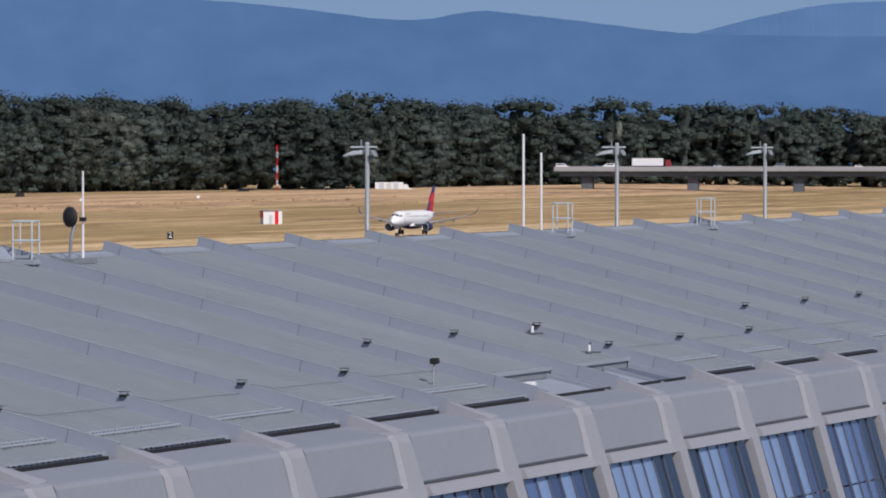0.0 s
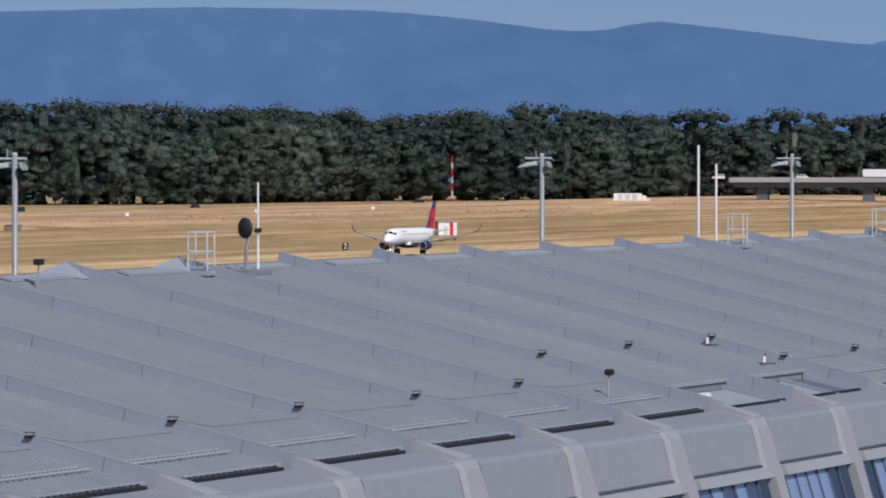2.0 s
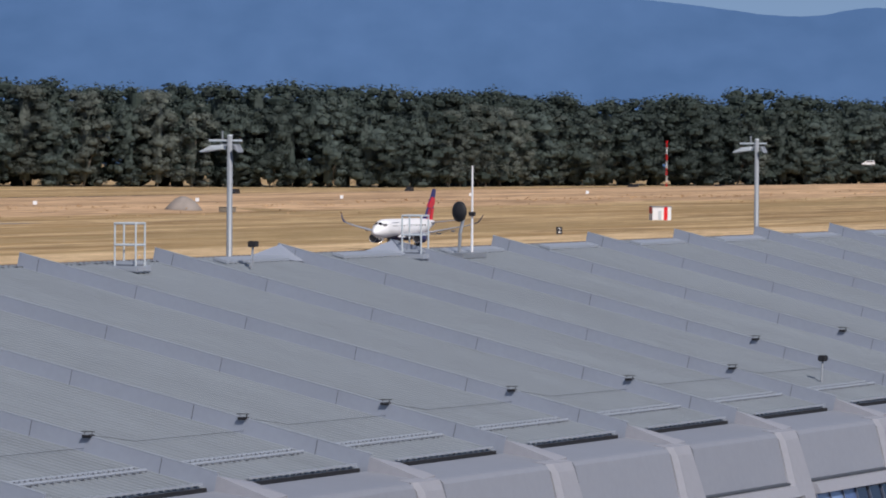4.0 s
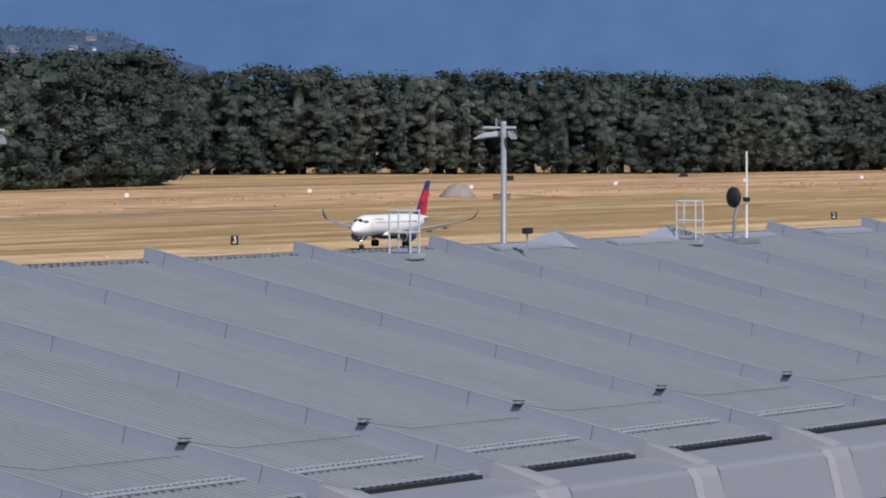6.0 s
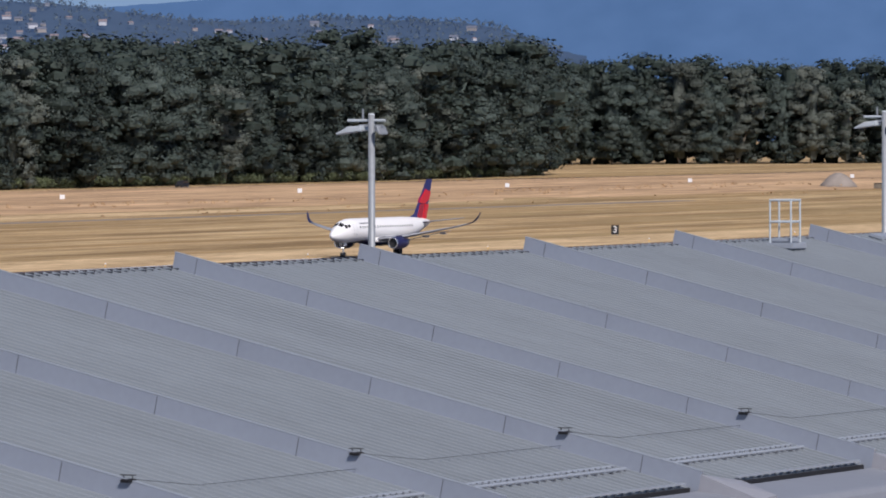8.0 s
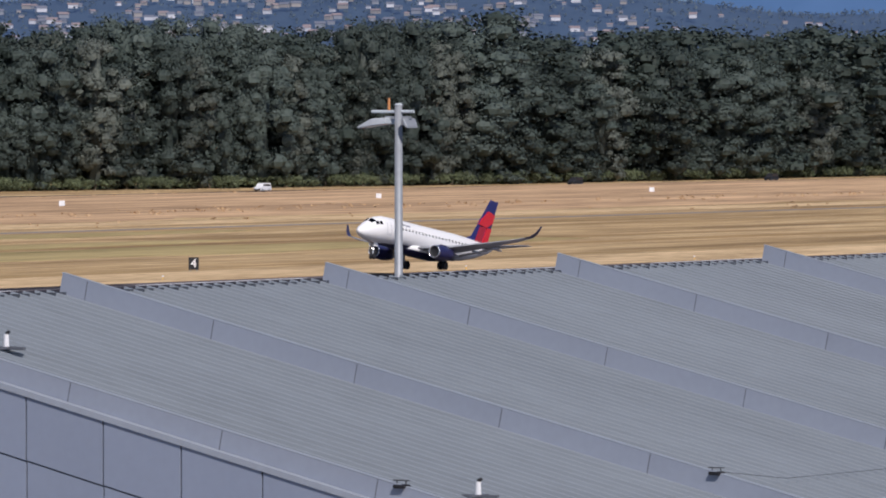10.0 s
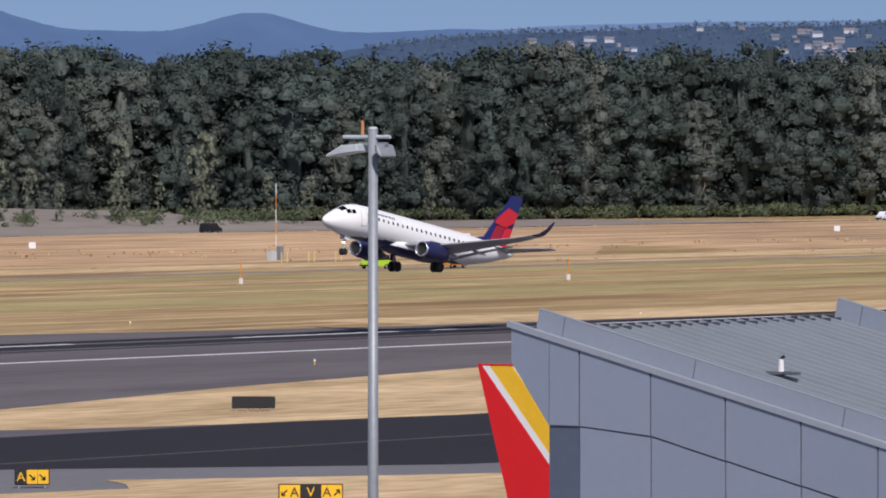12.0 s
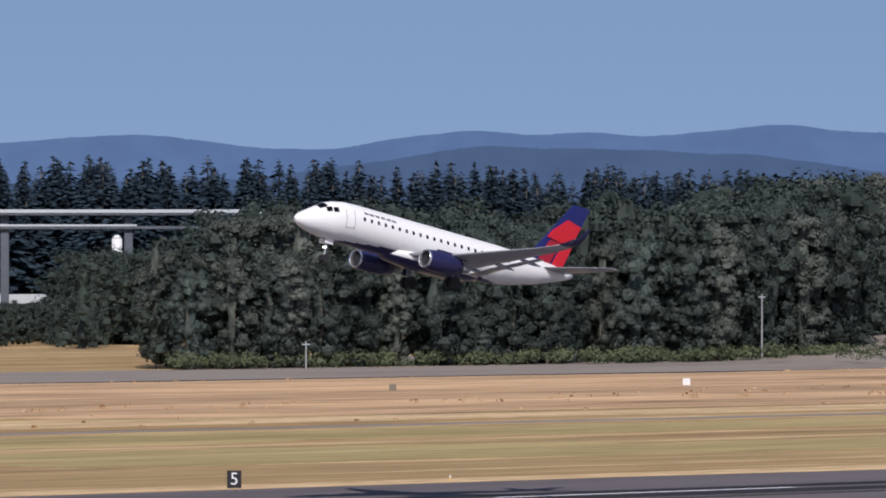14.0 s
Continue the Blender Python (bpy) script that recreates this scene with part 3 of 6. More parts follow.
def hill_woods():
    """Tree masses over the slope and crest of the town hill."""
    rng = np.random.default_rng(31)
    cs, rs = [], []
    while len(cs) < 2600:
        a = rng.uniform(-21, -7.8)
        u = rng.uniform(0.5, 1.0) if len(cs) % 4 else rng.uniform(0.97, 1.0)
        r = 4200 - 420 * (1 - u) - 6
        h = -2 + (EYE[2] + float(np.interp(a, HILL_AZ, HILL_RISE)) * 0.35 + 2) * u ** 0.8
        th = radians(a + 74)
        cs.append((r * math.sin(th), r * math.cos(th), h + rng.uniform(0.0, 1.6)))
        rs.append(rng.uniform(0.7, 2.4))
    v, f = leaf_quads(rng, np.array(cs), np.array(rs), 9, 0.85, 1.25)
    # distance haze is put into the leaves as a blue emission
    m = mat("hazed_hill_leaves", (0.028, 0.042, 0.045), 0.8, 0.0, 0.4, 0.05, 0.3, island=0.4, tint=(0.07, 0.085, 0.075), emit=(0.050, 0.090, 0.195, 0.45), spec=0.1)
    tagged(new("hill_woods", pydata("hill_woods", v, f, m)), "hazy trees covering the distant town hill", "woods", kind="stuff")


hill_woods()


FRONT = [(802, 905), (975, 905), (1005, 950), (1165, 955), (1200, 905), (1300, 880), (1500, 848), (1800, 850), (1950, 868), (1985, 1010), (2330, 1035), (2470, 880), (2640, 868), (2830, 770), (2890, 620), (2930, 430)]
LENGTHS = [0.0]
for p0, p1 in zip(FRONT, FRONT[1:]):
    LENGTHS.append(LENGTHS[-1] + math.dist(p0, p1))


def front(s, back=0.0):
    """The woods' edge s metres along, moved back from the viewer."""
    x = float(np.interp(s, LENGTHS, [p[0] for p in FRONT]))
    y = float(np.interp(s, LENGTHS, [p[1] for p in FRONT]))
    k = 1 + back / math.hypot(x, y)
    return x * k, y * k


def tree_height(x):
    return float(np.interp(x, [785, 830, 930, 1000, 1300, 1700, 1960, 2300, 2600, 3000], [24, 26, 31, 35.5, 39, 40, 41, 42, 37, 36]))


def plant_woods():
    rng = random.Random(3)
    count, s = 0, 0.0
    while s < LENGTHS[-1] and count < 310:
        for row in range(2 if s < 750 else 1):
            x, y = front(s, 3 + 9 * row)
            h = tree_height(x) * rng.uniform(0.76, 1.06) * (0.88 if row == 0 else 1.02)
            k = rng.randrange(len(PROTOS))
            sc = h / 30
            ws = sc * rng.uniform(0.85, 1.2) * (1.0 if x < 1500 else 1.35)
            e = thing("tree", Matrix.LocRotScale((x + rng.uniform(-4, 4), y + rng.uniform(-3, 3), 0), Euler((0, 0, rng.uniform(0, 6.28))), (ws, ws, sc)),
                      "tall grey-green broadleaf tree at the edge of the woods" if k in (2, 6, 7) else "tall dark green broadleaf tree at the edge of the woods", "tree", "trees along the woods' edge")
            share("trunk", PROTOS[k][0], e, Matrix())
            share("crown", PROTOS[k][1], e, Matrix())
            count += 1
        s += 9.0 if s < 750 else 14.0
    # the depth of the woods behind and between, one mass of leaves
    nr = np.random.default_rng(8)
    V, Fc, off = [], [], 0
    base = []
    tops = []
    for k in range(6):
        c, r = crown_clumps(nr, 30.0, 7.2, 46, 0.05)
        base.append(with_core(with_core(leaf_quads(nr, c, r * 1.15, 36, 0.42), clump_bodies(nr, c, r * 1.1, 5, 3)), crown_core(nr, 30.0, 7.2, 0.0)))
        c, r = crown_clumps(nr, 30.0, 7.2, 26, 0.5)
        tops.append(with_core(with_core(leaf_quads(nr, c, r * 1.2, 50, 0.40), clump_bodies(nr, c, r * 1.1, 5, 3)), crown_core(nr, 30.0, 7.2, 0.3)))
    stations = []
    for row in range(3):
        t = 0.0
        while t < LENGTHS[-1]:
            stations.append((*front(t, 12 + row * 17 + rng.uniform(-4, 4)), 1.0, row > 1))
            t += rng.uniform(8, 13) * (1.0 if t < 700 else 1.5)
    for k in range(110):
        x, y = rng.uniform(880, 1250), rng.uniform(1130, 1260)
        # lower growth where the viaduct and the house stand behind
        stations.append((x, y, 0.9 if x > 0.885 * y else 0.58 if x > 0.858 * y else 0.28, False))
    for k in range(60):
        y = rng.uniform(1170, 1250)
        q = rng.uniform(0.835, 0.885)
        stations.append((q * y, y, 0.58 if q > 0.858 else 0.28, False))
    for x, y, tall, upper in stations:
        h = tree_height(x) * rng.uniform(0.80, 1.02) * tall
        if rng.random() < 0.10:
            h *= 1.1
        v, f = rng.choice(tops if upper else base)
        sc = h / 30
        a = rng.uniform(0, 6.28)
        ca, sa = math.cos(a), math.sin(a)
        w = sc * rng.uniform(1.0, 1.3) * (1.0 if x < 1500 else 1.35)
        V.append(np.stack([x + w * (v[:, 0] * ca - v[:, 1] * sa), y + w * (v[:, 0] * sa + v[:, 1] * ca), v[:, 2] * sc], 1))
        Fc.append(f + off)
        off += len(v)
    v, f = np.concatenate(V), np.concatenate(Fc)
    me = bpy.data.meshes.new("woodland")
    me.vertices.add(len(v))
    me.vertices.foreach_set("co", v.astype(np.float32).ravel())
    me.loops.add(f.size)
    me.loops.foreach_set("vertex_index", f.astype(np.int32).ravel())
    me.polygons.add(len(f))
    me.polygons.foreach_set("loop_start", np.arange(0, f.size, 4, dtype=np.int32))
    me.update(calc_edges=True)
    me.materials.append(M_WOODS)
    tagged(new("woodland", me), "dense dark green woods along the river", "woods", kind="stuff")
    # shrubs along the foot of the woods
    V, Fc, off = [], [], 0
    for k in range(560):
        x, y = front(rng.uniform(0, LENGTHS[8]), rng.uniform(-9, 0))
        lift = 0.0
        if k > 500:
            x, y, lift = rng.uniform(935, 1150), rng.uniform(852, 885), 0.8
        c = np.array([[x + rng.uniform(-2, 2), y + rng.uniform(-2, 2), lift + rng.uniform(0.5, 2.0)] for _ in range(5)])
        vv, ff = leaf_quads(nr, c, nr.uniform(0.8, 2.2, 5), 60, 0.24)
        V.append(vv)
        Fc.append(ff + off)
        off += len(vv)
    tagged(new("shrubs", pydata("shrubs", np.concatenate(V), np.concatenate(Fc), M_SHRUB)), "light green shrubs below the trees", "shrubs", kind="stuff")
    # young poplars standing in front of the woods on the gravel bank
    c, r = crown_clumps(nr, 30.0, 7.0, 70, 0.02)
    vv, ff = with_core(leaf_quads(nr, c, r * 0.75, 90, 0.30), clump_bodies(nr, c, r * 0.7, 5, 3))
    poplar = pydata("crown", vv, ff, M_POPLAR)
    soft_normals(poplar, 10.0)
    for x, y, h in ((1074, 872, 17), (1068, 868, 10), (1087, 872, 8), (1097, 870, 15), (1105, 874, 18), (1036, 872, 13), (1043, 870, 11), (1050, 868, 8), (1121, 870, 9), (1138, 872, 9), (1130, 868, 6), (1005, 873, 11), (955, 872, 12), (1190, 879, 10)):
        e = thing("young_tree", Matrix.LocRotScale((x, y, 1.6), Euler((0, 0, x)), (h / 52, h / 52, h / 30)), "young pale green poplar on the gravel bank", "tree", "young poplars")
        share("trunk", PROTOS[7][0], e, Matrix())
        share("crown", poplar, e, Matrix())


plant_woods()


def conifers():
    """Dark firs behind the woods, their needle colour blued for distance haze."""
    rng = np.random.default_rng(21)
    protos = []
    for k in range(4):
        h, w = 30.0, (5.6, 6.6, 5.0, 6.0)[k]
        n = 3000
        u = 1 - np.sqrt(rng.uniform(0.0, 1.0, n))
        ang = rng.uniform(0, 2 * math.pi, n)
        # boughs stick out unevenly; the outline is ragged, the tip thin
        bough = 0.72 + 0.28 * np.sin(ang * 5 + np.floor(u * 19) * 2.4 + k)
        rad = (w * 0.95 * (1 - u) ** 0.9 * bough) * rng.uniform(0.35, 1.0, n) ** 0.6 + 0.05
        p = np.stack([rad * np.cos(ang), rad * np.sin(ang), h * (0.06 + 0.94 * u) - 0.22 * rad], 1)
        out = np.stack([np.cos(ang), np.sin(ang), -0.35 + 0.2 * rng.normal(size=n)], 1)
        side = np.cross(out, np.stack([0.3 * rng.normal(size=n), 0.3 * rng.normal(size=n), np.ones(n)], 1))
        s = ((0.35 + 0.75 * (1 - u)) * rng.uniform(0.6, 1.2, n))[:, None]
        drop = np.array([0, 0, 0.35]) * s
        v = np.stack([p - out * s, p - side * s * 0.6 - drop, p + out * s, p + side * s * 0.6 - drop], 1).reshape(-1, 3)
        f = np.arange(n * 4).reshape(-1, 4)
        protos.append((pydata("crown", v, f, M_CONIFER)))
    bm = bmesh.new()
    tube(bm, (0, 0, 0), (0, 0, 29), 0.4, 0.05, 7)
    tr = bpy.data.meshes.new("trunk")
    bm.to_mesh(tr)
    bm.free()
    tr.materials.append(M_BARK)
    r2 = random.Random(9)
    for k in range(300):
        az = r2.uniform(-35.0, -24.5) if k < 282 else r2.uniform(-21.2, -18.2)
        r = r2.uniform(1750, 2100) if k < 282 else r2.uniform(2300, 2500)
        top = float(np.interp(az, [-35, -33, -31, -29.5, -28, -27, -25, -24, -21, -18], [186, 184, 178, 170, 162, 148, 126, 105, 152, 160])) * r2.uniform(0.80, 1.02)
        h = 20 + top * r / 12000
        th = radians(az + 74)
        e = thing("conifer", Matrix.LocRotScale((r * math.sin(th), r * math.cos(th), 0), Euler((0, 0, r2.uniform(0, 6))), (h / 18, h / 18, h / 30)), "dark fir tree behind the woods, blue haze in its colour", "tree", "firs behind the woods")
        share("trunk", tr, e, Matrix())
        share("crown", protos[k % 4], e, Matrix())


conifers()


def tufts():
    """Clumps of tall dry grass on the bank and thinly over the field."""
    rng = np.random.default_rng(41)
    n = 4200
    x = rng.uniform(450, 2500, n)
    bank = rng.random(n) < 0.94
    y = np.where(bank, rng.uniform(640, 782, n), rng.uniform(600, 650, n))
    z = np.where(bank, 0.9, 0.12)
    keep = [k for k in range(n) if noise.noise((x[k] * 0.012, y[k] * 0.05, 1)) > -0.12]
    c = np.stack([x, y, z], 1)[keep]
    r = np.where(bank, rng.uniform(0.3, 0.9, n), rng.uniform(0.2, 0.5, n))[keep]
    v, f = leaf_quads(rng, c, r, 8, 0.24, 0.5)
    m = mat("grass_tufts", (0.36, 0.235, 0.13), 0.95, 0.0, 0.25, 0.05, 0.6, island=0.4, tint=(0.50, 0.34, 0.195), coords="World", spec=0.1)
    tagged(new("grass_tufts", pydata("grass_tufts", v, f, m)), "brown and straw tufts of tall dry grass", "grass", kind="stuff")


tufts()


# ======== the concourse ========
BAY, X0, BAYS = 11.092, 111.97, 24
SLOPE, Y_FAR, Y_NEAR, Z_FAR = 0.245, 80.0, 60.9, 15.95
WELL_BAYS = (10, 11, 16)
X_END = X0 + BAY * BAYS


def roof_z(y):
    return Z_FAR + (y - Y_FAR) * SLOPE


def slab_x(bm, prof, x0, x1, thick=0.0):
    """A strip along x with the (y, z) outline prof, closed."""
    loft(bm, [[(x0, y, z) for y, z in prof], [(x1, y, z) for y, z in prof]])
    bmesh.ops.recalc_face_normals(bm, faces=bm.faces)
    return bm


def to_mesh(name, bm, material):
    me = bpy.data.meshes.new(name)
    bm.normal_update()
    bm.to_mesh(me)
    bm.free()
    me.materials.append(material)
    return me


def concourse():
    hall = thing("concourse_building", Matrix(), "long airport concourse with a ribbed grey metal shed roof", "building")
    # standing-seam sheet, with paler seam tops
    def seam_sheet(x0, x1, y0, y1):
        bm = bmesh.new()
        prof = [(x0, 0.0)]
        x = x0 + 0.25
        while x < x1 - 0.2:
            prof += [(x - 0.05, 0.0), (x - 0.03, 0.085), (x + 0.03, 0.085), (x + 0.05, 0.0)]
            x += 0.47
        prof.append((x1, 0.0))
        ys = (y0, y1)
        rings = [[bm.verts.new((px, y, roof_z(y) + pz)) for px, pz in prof] for y in ys]
        low = [[bm.verts.new((px, y, roof_z(y) - 0.3)) for px in (x0, x1)] for y in ys]
        for k in range(len(prof) - 1):
            f = bm.faces.new((rings[0][k], rings[0][k + 1], rings[1][k + 1], rings[1][k]))
            f.material_index = 1 if k % 4 == 2 else 0
        bm.faces.new((low[0][1], low[0][0], low[1][0], low[1][1]))
        bm.faces.new([low[0][0], low[0][1]] + rings[0][::-1])
        bm.faces.new([low[1][1], low[1][0]] + rings[1])
        me = to_mesh("roof_sheet", bm, M_ROOF)
        me.materials.append(M_SEAMTOP)
        return me
    me_sheet = seam_sheet(0.0, BAY, Y_NEAR, Y_FAR)
    me_sheet_short = seam_sheet(0.0, BAY, 63.1, Y_FAR)
    me_sheet_side = seam_sheet(0.0, 2.9, Y_NEAR, 63.09)
    # one length of rib: a narrow upright fin, joints square to the slope
    RIB_H, LEAN = 0.42, 0.10
    def wedge(y0, y1):
        bm = bmesh.new()
        ring = lambda y: [(0, y, roof_z(y) - 0.1), (0, y - LEAN, roof_z(y) + RIB_H), (0.10, y - LEAN, roof_z(y) + RIB_H), (0.24, y, roof_z(y) + 0.05), (0.24, y, roof_z(y) - 0.1)]
        loft(bm, [ring(y0), ring(y1)])
        bmesh.ops.recalc_face_normals(bm, faces=bm.faces)
        return bm
    joints = [80.05, 79.4, 76.2, 72.65, 69.15, 65.65, 62.15, 60.66]
    me_rib = [to_mesh("rib_panel", wedge(b + 0.012, a - 0.012), M_RIB) for a, b in zip(joints, joints[1:])]
    def joint(y):
        bm = bmesh.new()
        ring = lambda q: [(0.006, q, roof_z(y) - 0.05), (0.006, q - LEAN, roof_z(y) + RIB_H - 0.01), (0.09, q - LEAN, roof_z(y) + RIB_H - 0.01), (0.2, q, roof_z(y) - 0.05)]
        loft(bm, [ring(y - 0.022), ring(y + 0.022)])
        bmesh.ops.recalc_face_normals(bm, faces=bm.faces)
        return bm
    me_joint = [to_mesh("rib_joint", joint(y), M_JOINT) for y in joints[1:-1]]
    bm = bmesh.new()
    loft(bm, [[(-0.003, y - LEAN, roof_z(y) + RIB_H + 0.003), (0.11, y - LEAN, roof_z(y) + RIB_H + 0.003), (0.11, y - LEAN, roof_z(y) + RIB_H + 0.022), (-0.003, y - LEAN, roof_z(y) + RIB_H + 0.022)] for y in (60.68, 80.05)])
    bmesh.ops.recalc_face_normals(bm, faces=bm.faces)
    me_cap = to_mesh("rib_cap", bm, M_CAP)
    # tent-shaped flashing that closes two of the ribs at the far eave
    bm = bmesh.new()
    v = [bm.verts.new(c) for c in ((-2.7, 79.9, roof_z(79.9) + 0.09), (-0.02, 79.9, roof_z(79.9) + 0.09), (-0.02, 79.0, roof_z(79.0) + 0.09), (-0.02, 79.85, roof_z(79.9) + 0.44))]
    for q in ((0, 2, 3), (0, 3, 1), (1, 3, 2), (0, 1, 2)):
        bm.faces.new([v[i] for i in q])
    bmesh.ops.recalc_face_normals(bm, faces=bm.faces)
    me_tent = to_mesh("eave_cricket", bm, M_RIB)
    # guard rails near the eaves
    def rail(y, x0, x1, hi):
        bm = bmesh.new()
        z = roof_z(y)
        tube(bm, (x0, y, z + hi), (x1, y, z + hi), 0.045, n=8)
        tube(bm, (x0, y - 0.32, z + hi - 0.04), (x1, y - 0.32, z + hi - 0.04), 0.045, n=8)
        return bm
    me_rail = to_mesh("snow_rail", rail(62.53, 1.9, 10.4, 0.07), M_CAP)
    bm = bmesh.new()
    k = 2.0
    while k < 10.3:
        for y in (62.53, 62.21):
            box(bm, k, k + 0.09, y - 0.05, y + 0.05, roof_z(y) + 0.0, roof_z(y) + 0.09)
        k += 0.33
    me_clamp = to_mesh("rail_clamp_strip", bm, M_JOINT)
    bm = bmesh.new()
    k = 0.4
    while k < 10.9:
        box(bm, k, k + 0.12, 79.76, 79.84, roof_z(79.75) + 0.02, roof_z(79.75) + 0.095)
        k += 0.36
    box(bm, 0.4, 10.9, 79.845, 79.89, roof_z(79.85) + 0.03, roof_z(79.85) + 0.07)
    me_guard = to_mesh("eave_guard", bm, M_DARK)
    bm = bmesh.new()
    loft(bm, [[(x, 79.2, roof_z(79.2) + 0.08), (x, 79.62, roof_z(79.62) + 0.08), (x, 79.62, roof_z(79.62) + 0.17), (x, 79.2, roof_z(79.2) + 0.17)] for x in (4.4, 10.2)])
    bmesh.ops.recalc_face_normals(bm, faces=bm.faces)
    me_bar = to_mesh("eave_bar", bm, M_CAP)
    # eave slot (its shade painted black), fascia panel, frame and glazing of one bay
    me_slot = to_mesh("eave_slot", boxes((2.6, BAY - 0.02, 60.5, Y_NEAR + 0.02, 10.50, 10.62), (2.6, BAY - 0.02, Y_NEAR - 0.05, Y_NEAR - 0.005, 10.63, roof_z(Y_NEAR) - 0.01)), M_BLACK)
    me_lip = to_mesh("gutter_lip", boxes((2.9, BAY - 0.3, Y_NEAR - 0.06, Y_NEAR + 0.03, roof_z(Y_NEAR) + 0.07, roof_z(Y_NEAR) + 0.12)), M_CAP)
    me_gutter_end = to_mesh("gutter_end", boxes((BAY - 0.75, BAY - 0.02, 60.66, Y_NEAR - 0.06, 10.63, 11.13)), M_JOINT)
    out = [(60.66, 11.18), (59.12, 10.97), (59.0, 10.93), (58.92, 10.82), (58.60, 9.45)]
    inn = [(y + 0.2, z - 0.2) for y, z in out[::-1]]
    me_panel = to_mesh("fascia_panel", slab_x(bmesh.new(), out + inn, 1.15, BAY - 1.15), M_FASCIA)
    # hipped cover between rib end, gutter and the column below it
    bm = bmesh.new()
    A, B, C, D, E0, G = [bm.verts.new(c) for c in ((0.0, 60.6, 11.57), (3.2, 60.88, 11.27), (1.16, 59.16, 11.06), (0.04, 59.12, 11.01), (0.0, 60.66, 11.19), (3.2, 60.64, 11.18))]
    H, I = bm.verts.new((1.16, 59.2, 10.8)), bm.verts.new((0.04, 59.2, 10.8))
    for q in ((A, C, B), (A, D, C), (A, E0, D), (C, H, G, B), (D, I, H, C), (A, B, G, H, I, E0), (E0, I, D)):
        try:
            bm.faces.new(q)
        except ValueError:
            pass
    bmesh.ops.recalc_face_normals(bm, faces=bm.faces)
    me_top = to_mesh("fascia_top", bm, M_COLUMN)
    me_cover = to_mesh("fascia_cover", slab_x(bmesh.new(), [(60.66, 11.18), (59.12, 10.97), (59.3, 10.7), (60.64, 10.9)], -1.15, 1.15), M_FASCIA)
    # column: a faceted band with splayed edges, a small bevelled node at its head
    bm = bmesh.new()
    rings = []
    for y, z, w in ((59.30, 11.03, 1.05), (58.98, 10.97, 1.05), (58.84, 10.72, 0.95), (58.66, 10.1, 1.0), (58.46, 9.40, 1.1), (58.33, 9.02, 1.1)):
        rings.append([(-w - 0.08, y + 0.5, z - 0.1), (-w - 0.08, y + 0.06, z), (-w + 0.22, y - 0.05, z), (w - 0.22, y - 0.05, z), (w + 0.08, y + 0.06, z), (w + 0.08, y + 0.5, z - 0.1)])
    loft(bm, rings)
    bmesh.ops.recalc_face_normals(bm, faces=bm.faces)
    me_frame = to_mesh("fascia_frame", bm, M_COLUMN)
    # solid strip in the gap, coloured dark to give its shadow
    me_gap_shade = to_mesh("shadow_gap", slab_x(bmesh.new(), [(58.62, 9.46), (58.48, 9.42), (58.5, 9.34), (58.64, 9.38)], 1.15, BAY - 1.15), M_DARK)
    me_sill = to_mesh("window_head", slab_x(bmesh.new(), [(58.56, 9.36), (58.30, 9.32), (58.16, 9.02), (58.5, 8.98)], 1.1, BAY - 1.1), M_COLUMN)
    bm = slab_x(bmesh.new(), [(58.20, 9.05), (57.0, 4.9), (57.4, 4.8), (58.6, 8.95)], -0.55, 0.55)
    me_pier = to_mesh("window_pier", bm, M_COLUMN)
    def glass(y0, z0, y1, z1):
        return slab_x(bmesh.new(), [(y0, z0), (y1, z1), (y1 + 0.05, z1), (y0 + 0.05, z0)], 0.02, 1.44)
    # four pane tints paint pale sky and dark reflections into the glass
    glazing = [mat("glazing_reflection_" + n, c, 0.08, 0.0, 0.1, spec=0.8) for n, c in (("pale", (0.20, 0.29, 0.48)), ("mid", (0.085, 0.13, 0.28)), ("deep", (0.035, 0.052, 0.13)), ("dark", (0.006, 0.008, 0.024)))]
    me_glass = [to_mesh("pane", glass(58.36, 9.0, 57.66, 6.62), g) for g in glazing]
    me_glass2 = [to_mesh("pane", glass(57.64, 6.56, 57.14, 4.9), g) for g in glazing]
    me_mull = to_mesh("mullion", slab_x(bmesh.new(), [(58.30, 9.0), (57.06, 4.9), (57.16, 4.9), (58.4, 9.0)], -0.025, 0.025), M_PANEL_DARK)
    bm = bmesh.new()
    z = roof_z(64.1) + RIB_H
    box(bm, -0.10, 0.20, 63.98, 64.22, z - 0.02, z + 0.05, bevel=0.015)
    for y in (64.0, 64.2):
        tube(bm, (0.05, y, z + 0.04), (0.05, y, z + 0.13), 0.012, n=5)
    tube(bm, (0.05, 63.92, z + 0.13), (0.05, 64.28, z + 0.13), 0.012, n=5)
    me_clip = to_mesh("anchor", bm, M_BLACK)
    bm = bmesh.new()
    box(bm, 0.5, 0.9, 77.3, 77.6, roof_z(77.45) + 0.08, roof_z(77.45) + 0.2, bevel=0.02)
    me_clip2 = to_mesh("anchor", bm, M_BLACK)
    bm = bmesh.new()
    tube(bm, (0.1, 64.15, roof_z(64.1) + 0.46), (BAY * 0.3, 64.1, roof_z(64.1) + 0.16), 0.007, n=5)
    tube(bm, (BAY * 0.3, 64.1, roof_z(64.1) + 0.16), (BAY, 64.15, roof_z(64.1) + 0.12), 0.007, n=5)
    me_cable = to_mesh("lifeline_cable", bm, M_DARK)
    rng = random.Random(4)
